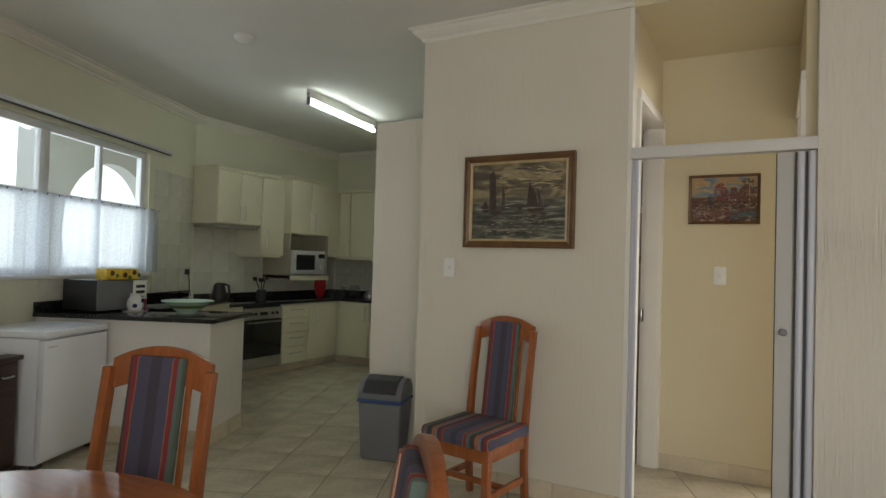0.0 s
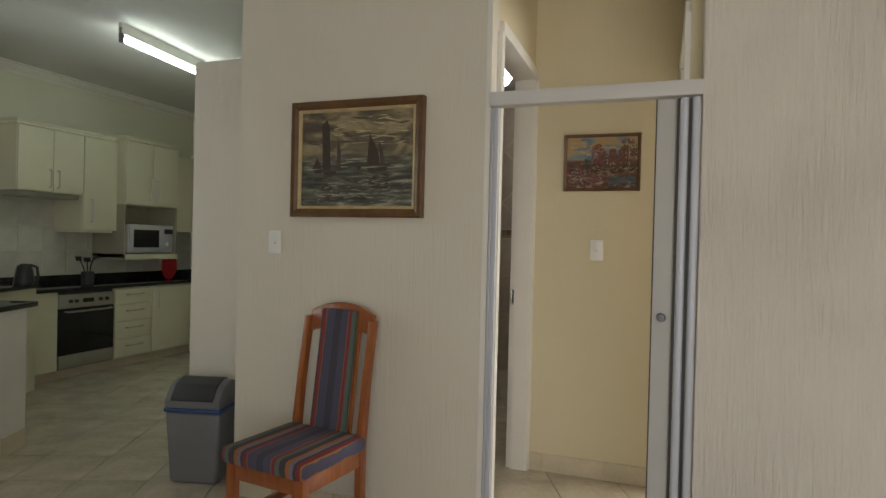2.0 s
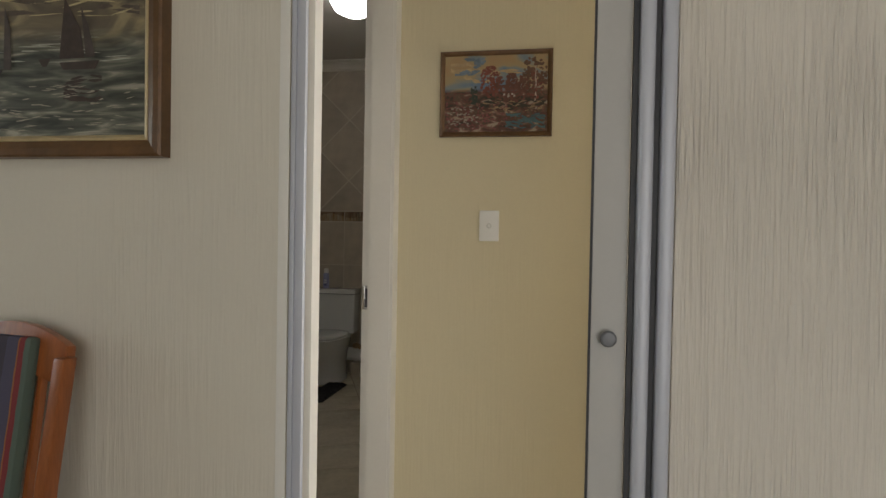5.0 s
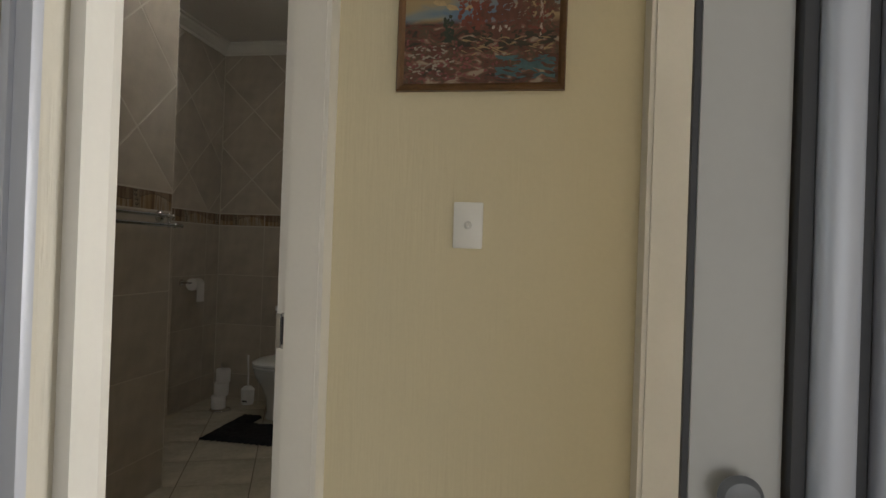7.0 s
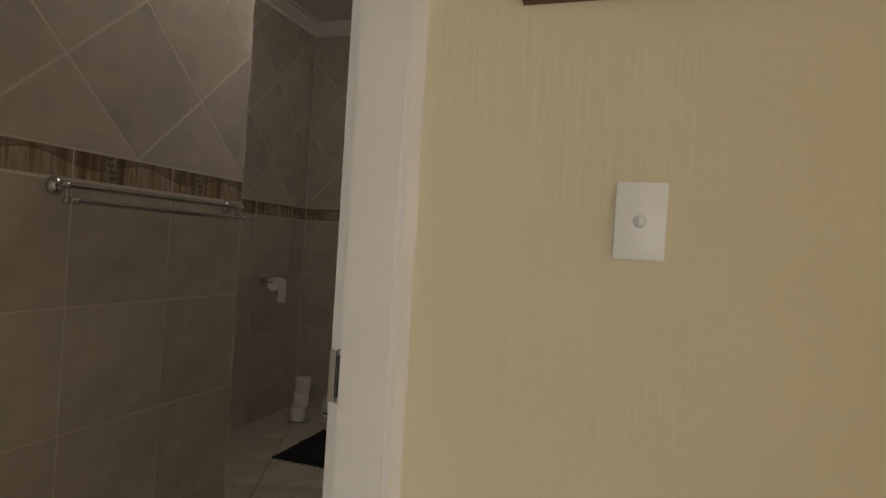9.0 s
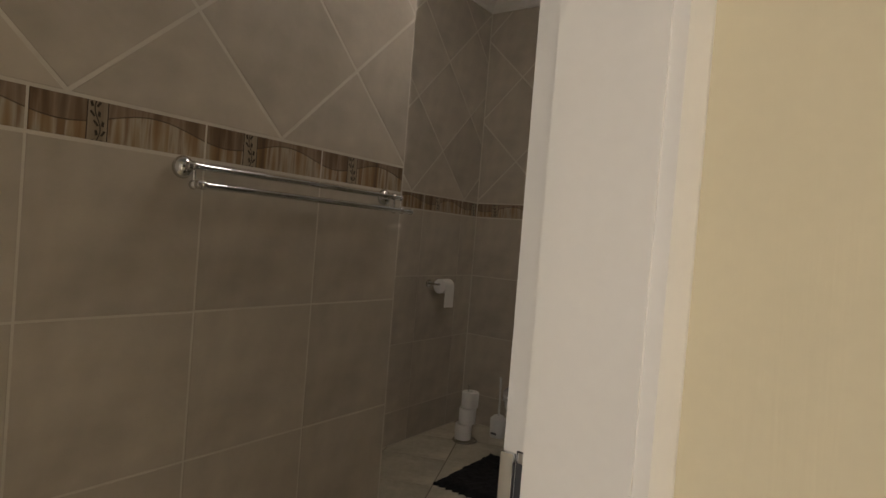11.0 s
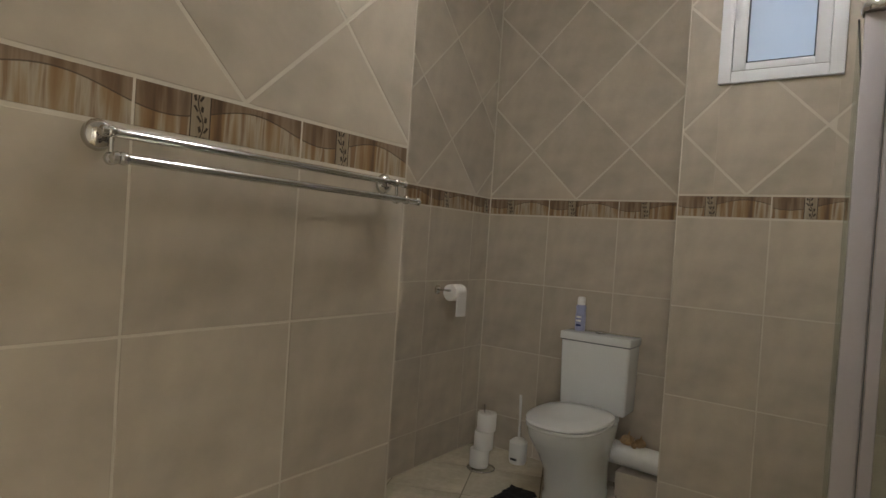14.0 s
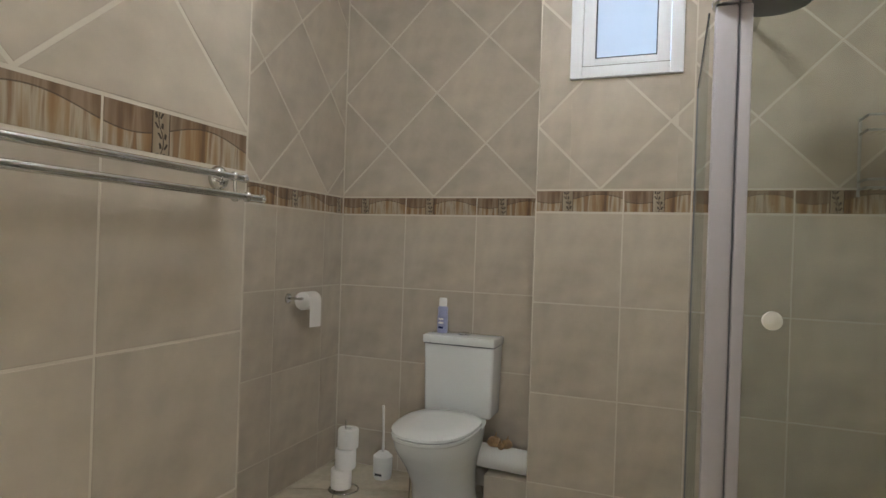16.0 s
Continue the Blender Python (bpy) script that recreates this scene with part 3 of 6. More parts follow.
setting(slab("ceiling", [kit(WL - 0.13, -4.6), (-2.7, -5.62), (4.32, -5.62), (4.32, 0.0), (-4.55, 0.0)], H, H + 0.05, CEIL), "smooth off-white ceiling", "ceiling")
setting(slab("ceiling_kitchen", [(-4.55, 0.0), (-1.462, 0.0), (-1.462, 2.238), (-2.222, 2.238), (-2.222, 3.7), (-5.08, 3.7), (-5.08, 1.0)], H, H + 0.05, CEIL), "smooth off-white kitchen ceiling", "ceiling")
setting(box("ceiling_strip", -1.46, 0.885, 0.0, 0.11, H, H + 0.05, CEIL), "smooth off-white ceiling", "ceiling")

# cornices
CP = [(0, H - 0.088), (0.012, H - 0.088), (0.018, H - 0.07), (0.035, H - 0.058), (0.06, H - 0.035), (0.068, H - 0.018), (0.088, H - 0.012), (0.088, H - 0.001), (0, H - 0.001)]
sweep_profile("cornice", [(-1.37, 0.11), (-1.37, 0.0), (0.0, 0.0)][::-1], [(o, z) for o, z in CP], CORN).matrix_basis = Matrix()
sweep_profile("cornice", [(-2.34, 3.55), (-4.96, 3.55), (-4.96, 1.05), kit(WL, -4.4)], CP, CORN)
sweep_profile("cornice", [(-0.884, 3.721), (-0.884, 4.084), (-2.103, 4.084), (-2.103, 2.3), (-1.337, 2.3), (-1.337, 0.2)], CP, CORN)
sweep_profile("cornice", [(4.08, 4.2), (0.95, 4.2)], CP, CORN)


def steel_frame(name, x_hall, side, label):
    """Pressed steel door frame in a wall that runs along Y. side: +1 if the hall lies towards +X."""
    f = setting(new(name), label, "door frame")
    s = side
    prof = [(0.022, -0.055), (0.022, -0.006), (0.012, 0.004), (-0.055, 0.004), (-0.062, 0.010), (-0.062, 0.022), (-0.110, 0.022), (-0.120, 0.022), (-0.120, -0.055), (-0.09, -0.055), (-0.09, 0.0), (0.0, 0.0), (0.0, -0.055)]
    jambs = []
    for name2, yj, sgn in (("jamb", Y1, -1), ("jamb", Y0, 1)):
        bm = bmesh.new()
        rings = []
        for z in (0.0, DH - 0.006):
            rings.append([bm.verts.new((x_hall + s * a, yj + sgn * b if b < 0 else yj + sgn * (0.026 - b), z)) for a, b in prof])
        k = len(prof)
        for j in range(k):
            bm.faces.new((rings[0][j], rings[0][(j + 1) % k], rings[1][(j + 1) % k], rings[1][j]))
        bm.faces.new(rings[1])
        bmesh.ops.recalc_face_normals(bm, faces=bm.faces)
        jambs.append(finish(name2, bm, WHITE, f))
    x0, x1 = sorted((x_hall - s * 0.120, x_hall + s * 0.022))
    box("head", x0, x1, Y0 - 0.02, Y1 + 0.012, DH - 0.005, DH + 0.055, WHITE, f, bev=0.004)
    return f


steel_frame("door_1", 0.0, 1, "white painted steel frame of the bathroom doorway")
steel_frame("door_2", 0.835, -1, "white painted steel frame of the bedroom doorway")


def strike_plate(x, y, z, s):
    """Plate at the frame's outer edge x; s: +1 if the hall lies towards +X."""
    p = thing("strike_plate", pose(x, y, z), "chrome strike plate let into the white door frame", "strike plate")
    span = lambda a, b: tuple(sorted((s * a, s * b)))
    boxes("lip", [(*span(-0.001, 0.0125), -0.0065, 0.0, -0.046, 0.046)], CHROME, p, bev=0.002)
    # Flat dark plate; the shade inside the strike hole is put into its colour.
    boxes("slot", [(*span(0.0127, 0.0285), -0.0012, 0.0, -0.048, 0.048)], SEAL_SHADE, p)
    boxes("plate", [(*span(0.0145, 0.027), -0.0026, -0.0012, 0.038, 0.047), (*span(0.0145, 0.027), -0.0026, -0.0012, -0.047, -0.038), (*span(0.0235, 0.028), -0.0026, -0.0012, -0.036, 0.036)], STEEL, p, bev=0.0005)


strike_plate(-0.119, 0.974, 1.048, 1)
strike_plate(0.954, 0.974, 1.03, -1)

# ---- wall tiles ----
PIECES = {}


def clip_poly(poly, u0, u1, z0, z1):
    for ax, lim, keep in ((0, u0, 1), (0, u1, -1), (1, z0, 1), (1, z1, -1)):
        out = []
        for a, b in zip(poly, poly[1:] + poly[:1]):
            ia, ib = (a[ax] - lim) * keep >= 0, (b[ax] - lim) * keep >= 0
            if ia:
                out.append(a)
            if ia != ib:
                t = (lim - a[ax]) / (b[ax] - a[ax])
                out.append((a[0] + t * (b[0] - a[0]), a[1] + t * (b[1] - a[1])))
        poly = out
        if len(poly) < 3:
            return []
    return poly


def area(p):
    return abs(sum(a[0] * b[1] - b[0] * a[1] for a, b in zip(p, p[1:] + p[:1]))) / 2


def piece(poly, mat, parent, m, name="tile", th=0.0013):
    """One tile from its outline in X and Z, proud of the wall by its thickness; alike outlines share a mesh."""
    ox, oz = min(p[0] for p in poly), min(p[1] for p in poly)
    key = (mat.name, th, tuple((round(x - ox, 3), round(z - oz, 3)) for x, z in poly))
    if key not in PIECES:
        c = [sum(p[i] for p in poly) / len(poly) for i in (0, 1)]
        bm = bmesh.new()
        rings = []
        for y, sh in ((0, 0), (-th + 0.0006, 0), (-th, 0.0016)):
            rings.append([bm.verts.new((x - ox + (c[0] - x) * sh * 4, y, z - oz + (c[1] - z) * sh * 4)) for x, z in poly])
        k = len(poly)
        for a, b in zip(rings, rings[1:]):
            for j in range(k):
                bm.faces.new((a[j], a[(j + 1) % k], b[(j + 1) % k], b[j]))
        bm.faces.new(rings[2])
        bmesh.ops.recalc_face_normals(bm, faces=bm.faces)
        me = bpy.data.meshes.new(name)
        bm.to_mesh(me)
        bm.free()
        me.materials.append(mat)
        PIECES[key] = me
    ob = new(name, PIECES[key])
    ob.parent = parent
    ob.matrix_basis = m @ Matrix.Translation((ox, 0, oz))
    return ob


ROWS = [0.0, 0.205, 0.613, 1.023, 1.43]
BZ0, BZ1 = 1.433, 1.53


def shrink(u0, u1, z0, z1, g):
    return [(u0 + g, z0 + g), (u1 - g, z0 + g), (u1 - g, z1 - g), (u0 + g, z1 - g)]


def tiled(parent, m, length, grout, pitch, node, hu, hz=0.285, top=2.86, hole=None, g=0.003):
    """Lower square tiles, a striped border and diagonal tiles above it, on a wall plane given by m (X along, Z up)."""
    cols = [0.0]
    u = grout - math.floor(grout / pitch) * pitch
    while u < length:
        if u > 0.03:
            cols.append(u)
        u += pitch
    cols.append(length)
    for a, b in zip(cols, cols[1:]):
        if b - a < 0.02:
            continue
        for z0, z1 in zip(ROWS, ROWS[1:]):
            piece(shrink(a, b, z0, z1, g), TILE, parent, m)
        piece(shrink(a, b, BZ0, BZ1, g), BAND, parent, m, "border_tile")
    i0, i1 = int((-node) / hu) - 3, int((length - node) / hu) + 3
    for i in range(i0, i1):
        for j in range(-1, 6):
            if (i + j) % 2 == 0:
                continue
            cu, cz = node + i * hu, BZ1 + 0.006 + j * hz
            d = 1 - 0.0052 / hu * 1.4
            poly = [(cu, cz - hz * d), (cu + hu * d, cz), (cu, cz + hz * d), (cu - hu * d, cz)]
            poly = clip_poly(poly, g, length - g, BZ1 + g * 2, top)
            if not poly or area(poly) < 0.0008:
                continue
            if hole:
                h0, h1, hz0, hz1 = hole
                for part in ((-9, h0, -9, 9), (h1, 9, -9, 9), (h0, h1, -9, hz0), (h0, h1, hz1, 9)):
                    q = clip_poly(poly, *part)
                    if q and area(q) > 0.0006:
                        piece(q, TILE, parent, m)
            else:
                piece(poly, TILE, parent, m)


def wall_frame(x, y, facing):
    """Plane of a wall: X runs to the right as one faces it, Y goes into the wall."""
    return {"+x": pose(x, y, 0, 0, 0, 90), "-y": pose(x, y, 0, 0, 0, 0), "-x": pose(x, y, 0, 0, 0, -90)}[facing]


tiled(wall_towel, wall_frame(-1.337, 0.45, "+x"), 1.846, 1.0, 0.4225, 1.704 - 0.45, 0.30)
tiled(wall_niche, wall_frame(-2.103, 2.3, "+x"), 1.78, 3.462 - 2.3, 0.43, 3.33 - 2.3, 0.29)
tiled(wall_back, wall_frame(-2.099, 4.084, "-y"), 1.215, -1.699 + 2.099, 0.4165, -1.534 + 2.099, 0.29)
tiled(wall_bump, wall_frame(-0.884, 3.721, "-y"), 0.654, -0.502 + 0.884, 0.418, -0.602 + 0.884, 0.283, hole=(WX0 + 0.884, WX1 + 0.884, WZ0, WZ1))
tiled(wall_bump, wall_frame(-0.23, 3.721, "-y"), 1.06, 0.144 + 0.23, 0.42, 0.29 + 0.23, 0.283)
box("corner_bead", -0.886, -0.882, 3.718, 3.722, 0, 2.86, GROUT, wall_bump)

# ---- floor tiles ----
floor = bpy.data.objects["floor"]
P = 0.38
FM = Matrix.Rotation(radians(ROT), 4, "Z") @ Matrix.Rotation(radians(-90), 4, "X")
far = bmesh.new()
for i in range(-22, 22):
    for j in range(-22, 22):
        e0, n0 = 0.507 + i * P, 0.735 + j * P
        cx, cy = cE * (e0 + P / 2) - sE * (n0 + P / 2), sE * (e0 + P / 2) + cE * (n0 + P / 2)
        if not (-5.3 < cx < 4.1 and -5.4 < cy < 4.3):
            continue
        if -3.0 < cx < 0.8 and -1.6 < cy < 4.1:
            ob = piece(shrink(0, P, 0, P, 0.003), FTILE, floor, Matrix(), "tile", 0.004)
            ob.matrix_basis = Matrix.Translation((cE * e0 - sE * n0, sE * e0 + cE * n0, -0.004)) @ pose(0, 0, 0, 0, 0, ROT) @ Matrix(((1, 0, 0, 0), (0, 0, 1, 0), (0, -1, 0, 0), (0, 0, 0, 1)))
        else:
            v = [far.verts.new((cE * e - sE * n, sE * e + cE * n, 0.0)) for e, n in ((e0 + 0.003, n0 + 0.003), (e0 + P - 0.003, n0 + 0.003), (e0 + P - 0.003, n0 + P - 0.003), (e0 + 0.003, n0 + P - 0.003))]
            r = bmesh.ops.extrude_face_region(far, geom=[far.faces.new(v)])
            bmesh.ops.translate(far, vec=(0, 0, -0.0045), verts=[g for g in r["geom"] if isinstance(g, bmesh.types.BMVert)])
bmesh.ops.recalc_face_normals(far, faces=far.faces)
tagged(finish("floor_tiles", far, FTILE, floor), kind="stuff")


def skirting(parent, m, length, first, pitch=0.355, h=0.112):
    """Cut tile skirting along a wall."""
    u = first
    cuts = [0.0]
    while u < length:
        cuts.append(u)
        u += pitch
    cuts.append(length)
    for a, b in zip(cuts, cuts[1:]):
        if b - a > 0.01:
            piece(shrink(a, b, 0.002, h, 0.002), SKIRT, parent, m, "skirting_tile", 0.009)


skirting(bpy.data.objects["wall_hall_end"], wall_frame(0.024, 0.992, "-y"), 0.80, 0.079)
skirting(wall_south, wall_frame(-1.37, 0.0, "-y"), 1.37, 0.25)
skirting(bpy.data.objects["wall_right"], wall_frame(0.885, 0.0, "-y"), 3.3, 0.2)

# ---- folding door of the hall ----
fd = thing("folding_door", pose(0, 0.003, 0), "pale grey concertina door, folded open in its aluminium track", "folding door")
box("track", 0.0, 0.885, -0.035, 0.03, 1.985, 2.048, PVC_L, fd, bev=0.006)
boxes("jamb_profile", [(0.002, 0.014, 0.0, 0.045, 0, 1.985), (0.014, 0.036, 0.006, 0.022, 0, 1.985)], FOLD, fd, bev=0.003)
# Corner bead in white; the rounded corner's lit edge is put into its colour.
box("corner_bead", -0.024, 0.0015, -0.0035, 0.0, 0, H - 0.09, WHITE, wall_south, bev=0.0015)
box("lead_panel", 0.712, 0.786, -0.012, 0.0, 0.012, 1.978, PVC, fd, bev=0.003)
box("edge_seal", 0.707, 0.712, -0.010, -0.002, 0.012, 1.978, SEAL_SHADE, fd)
for i in range(2):
    x = 0.799 + i * 0.045
    # Dark strip stands in for the shade in the gap beside each slat.
    box("hinge_strip", x - 0.011, x, -0.024, -0.004, 0.012, 1.975, SEAL_SHADE, fd)
    prof = []
    for k in range(20):
        a = 2 * math.pi * k / 20
        c, d = math.cos(a), math.sin(a)
        prof.append((x + 0.017 + 0.016 * math.copysign(abs(c) ** 0.6, c), -0.022 + 0.020 * math.copysign(abs(d) ** 0.6, d)))
    bm = bmesh.new()
    rings = [[bm.verts.new((p[0], p[1], z)) for p in prof] for z in (0.012, 1.975)]
    for j in range(20):
        bm.faces.new((rings[0][j], rings[0][(j + 1) % 20], rings[1][(j + 1) % 20], rings[1][j]))
    bm.faces.new(rings[0]), bm.faces.new(rings[1])
    bmesh.ops.recalc_face_normals(bm, faces=bm.faces)
    finish("folded_panel", bm, FOLD, fd, smooth=True)
lathe("knob", [(0.0, 0), (0.008, 0), (0.008, 0.012), (0.016, 0.014), (0.018, 0.02), (0.014, 0.027), (0, 0.029)], GREYP, fd, pose(0.748, -0.012, 1.085, 90))


def light_switch(m, label):
    s = thing("light_switch", m, label, "light switch", "light switches")
    box("plate", -0.0385, 0.0385, -0.009, 0, -0.06, 0.06, PLASTIC, s, bev=0.006)
    lathe("collar", [(0, 0), (0.0105, 0), (0.0095, 0.0016), (0.0075, 0.002), (0, 0.002)], GREYL, s, pose(0, -0.009, 0, 90), 20)
    puff("toggle", 0.008, 0.013, 0.008, PLASTIC, s, pose(0, -0.0108, -0.001, 70), n=8)
    return s


light_switch(pose(-1.135, 0.0, 1.35), "white plastic light switch on the combed plaster wall")
light_switch(pose(0.389, 0.992, 1.346), "white plastic light switch on the cream hall wall")


# ---- paintings ----
def strokes(name, n, mat, parent, box_, size, seed, y, tilt=0.2, crown=False):
    rng = random.Random(seed)
    bm = bmesh.new()
    x0, x1, z0, z1 = box_
    for _ in range(n):
        x, z = rng.uniform(x0, x1), rng.uniform(z0, z1)
        if crown:
            a, d = rng.uniform(0, 2 * math.pi), rng.random() ** 0.6
            x, z = (x0 + x1) / 2 + math.cos(a) * d * (x1 - x0) / 2, (z0 + z1) / 2 + math.sin(a) * d * (z1 - z0) / 2
        l, h, a = size[0] * rng.uniform(0.4, 1.3), size[1] * rng.uniform(0.5, 1.2), rng.uniform(-tilt, tilt)
        ca, sa = math.cos(a), math.sin(a)
        q = [(-l, -h * 0.3), (-l * 0.3, -h), (l, -h * 0.2), (l * 0.4, h), (-l * 0.7, h * 0.7)]
        bm.faces.new([bm.verts.new((min(max(x + u * ca - w * sa, x0), x1), y - rng.uniform(0, 0.0008), min(max(z + u * sa + w * ca, z0), z1))) for u, w in q])
    return tagged(finish(name, bm, mat, parent), kind="stuff")


def frame_rails(name, w, h, inset, width, y0, y1, mat, parent):
    """Four mitred rails with a stepped face."""
    bm = bmesh.new()
    steps = ((0, y1), (0, y0 + 0.004), (width * 0.15, y0), (width * 0.55, y0 + 0.002), (width, y0 + 0.010), (width, y1))
    rings = []
    for d, y in steps:
        e = inset + d
        rings.append([bm.verts.new(p) for p in ((-w / 2 + e, y, -h / 2 + e), (w / 2 - e, y, -h / 2 + e), (w / 2 - e, y, h / 2 - e), (-w / 2 + e, y, h / 2 - e))])
    for a, b in zip(rings, rings[1:]):
        for j in range(4):
            bm.faces.new((a[j], a[(j + 1) % 4], b[(j + 1) % 4], b[j]))
    bmesh.ops.recalc_face_normals(bm, faces=bm.faces)
    return finish(name, bm, mat, parent)


def sail(name, pts, mat, parent, y):
    bm = bmesh.new()
    bm.faces.new([bm.verts.new((x, y, z)) for x, z in pts])
    return finish(name, bm, mat, parent)


pw, ph = 0.715, 0.572
sea = thing("seascape_painting", pose(-0.67, 0.0, 1.768), "oil painting of sailing boats in a brown gilt frame", "painting")
frame_rails("frame", pw, ph, 0, 0.040, -0.042, 0.0, FRAMEW, sea)
frame_rails("slip", pw, ph, 0.039, 0.016, -0.034, -0.004, GILT, sea)
cw, ch = pw - 0.108, ph - 0.108
bm = bmesh.new()
add_box(bm, 0, cw, 0, 0.012, 0, ch)
bmesh.ops.recalc_face_normals(bm, faces=bm.faces)
finish("canvas", bm, SEA, sea, pose(-cw / 2, -0.020, -ch / 2))
Sx, Sz = lambda u: (u - 0.5) * cw, lambda v: (0.5 - v) * ch
dk, md, lt = paint("sail_brown", (0.055, 0.037, 0.03)), paint("sail_grey", (0.075, 0.058, 0.05)), paint("foam", (0.36, 0.32, 0.25))
for k, pts in enumerate(([(0.19, 0.13), (0.235, 0.08), (0.26, 0.16), (0.275, 0.62), (0.20, 0.62)], [(0.335, 0.28), (0.365, 0.40), (0.37, 0.63), (0.33, 0.63)], [(0.625, 0.25), (0.70, 0.42), (0.72, 0.58), (0.60, 0.58)], [(0.70, 0.30), (0.735, 0.40), (0.77, 0.57), (0.725, 0.58)], [(0.15, 0.48), (0.19, 0.60), (0.10, 0.60)])):
    sail("sail", [(Sx(u), Sz(v)) for u, v in pts], (dk, md)[k % 2], sea, -0.0226)
for u0, u1, v in ((0.11, 0.21, 0.63), (0.20, 0.33, 0.65), (0.60, 0.79, 0.62), (0.50, 0.56, 0.60)):
    sail("hull", [(Sx(u0), Sz(v - 0.02)), (Sx(u1), Sz(v - 0.025)), (Sx(u1 - 0.02), Sz(v + 0.02)), (Sx(u0 + 0.02), Sz(v + 0.02))], dk, sea, -0.0228)
strokes("dark_reflection", 26, dk, sea, (Sx(0.19), Sx(0.29), Sz(0.95), Sz(0.66)), (0.022, 0.004), 3, -0.0214)
strokes("dark_reflection", 22, dk, sea, (Sx(0.62), Sx(0.80), Sz(0.82), Sz(0.64)), (0.030, 0.004), 4, -0.0214)
strokes("foam_strokes", 75, lt, sea, (Sx(0.14), Sx(0.97), Sz(0.97), Sz(0.72)), (0.020, 0.0017), 5, -0.0217)
strokes("cloud_strokes", 30, paint("cloud_light", (0.48, 0.40, 0.22)), sea, (Sx(0.30), Sx(0.97), Sz(0.36), Sz(0.05)), (0.050, 0.0028), 6, -0.0213)
strokes("cloud_strokes", 16, paint("cloud_dark", (0.10, 0.075, 0.055)), sea, (Sx(0.05), Sx(0.97), Sz(0.36), Sz(0.04)), (0.055, 0.006), 7, -0.0214)
strokes("horizon_strokes", 16, paint("horizon", (0.40, 0.40, 0.33)), sea, (Sx(0.03), Sx(0.97), Sz(0.60), Sz(0.46)), (0.050, 0.0018), 8, -0.0211, 0.05)

aw, ah = 0.436, 0.333
aut = thing("autumn_painting", pose(0.405, 0.992, 1.86), "painting of red autumn trees in a thin brown frame", "painting")
frame_rails("frame", aw, ah, 0, 0.020, -0.020, 0.0, FRAMEW, aut)
cw, ch = aw - 0.034, ah - 0.034
bm = bmesh.new()
add_box(bm, 0, cw, 0, 0.008, 0, ch)
bmesh.ops.recalc_face_normals(bm, faces=bm.faces)
finish("canvas", bm, AUTUMN, aut, pose(-cw / 2, -0.011, -ch / 2))
Sx, Sz = (lambda u: (u - 0.5) * cw), (lambda v: (0.5 - v) * ch)
for nm, n, c, bx, sz, sd in (
    ("peach_cloud", 14, (0.42, 0.30, 0.16), (0.06, 0.80, 0.36, 0.08), (0.034, 0.010), 1), ("blue_sky_strokes", 9, (0.15, 0.20, 0.25), (0.10, 0.40, 0.26, 0.03), (0.030, 0.010), 2),
    ("dark_bank", 60, (0.04, 0.032, 0.02), (0.24, 0.98, 0.68, 0.54), (0.020, 0.005), 3), ("red_tree", 130, (0.17, 0.047, 0.03), (0.35, 0.55, 0.56, 0.14), (0.007, 0.006), 4),
    ("rust_trees", 190, (0.13, 0.05, 0.033), (0.50, 0.82, 0.62, 0.24), (0.008, 0.007), 5), ("brown_tree", 130, (0.125, 0.065, 0.038), (0.74, 1.0, 0.52, 0.04), (0.008, 0.007), 6),
    ("red_tree", 60, (0.18, 0.055, 0.032), (0.78, 0.96, 0.58, 0.22), (0.006, 0.005), 7), ("dark_fir", 40, (0.03, 0.04, 0.026), (0.255, 0.33, 0.64, 0.40), (0.006, 0.006), 8),
    ("pink_flowers", 90, (0.20, 0.06, 0.055), (0.02, 0.62, 0.98, 0.60), (0.006, 0.004), 9), ("white_flowers", 60, (0.31, 0.27, 0.21), (0.03, 0.34, 0.96, 0.66), (0.007, 0.003), 10),
    ("teal_water", 50, (0.06, 0.12, 0.13), (0.60, 0.98, 0.96, 0.76), (0.022, 0.004), 11), ("gold_strokes", 36, (0.32, 0.22, 0.11), (0.38, 0.98, 0.76, 0.60), (0.014, 0.0022), 12),
    ("cottage_wall", 7, (0.42, 0.37, 0.30), (0.545, 0.69, 0.56, 0.50), (0.004, 0.005), 13), ("birch_trunk", 16, (0.42, 0.34, 0.27), (0.875, 0.893, 0.60, 0.14), (0.0025, 0.010), 14)):
    u0, u1, v0, v1 = bx
    strokes(nm, n, paint(nm, c), aut, (Sx(u0), Sx(u1), Sz(v0), Sz(v1)), sz, sd, -0.0114 - 0.0001 * sd, 0.6, "tree" in nm or "fir" in nm)


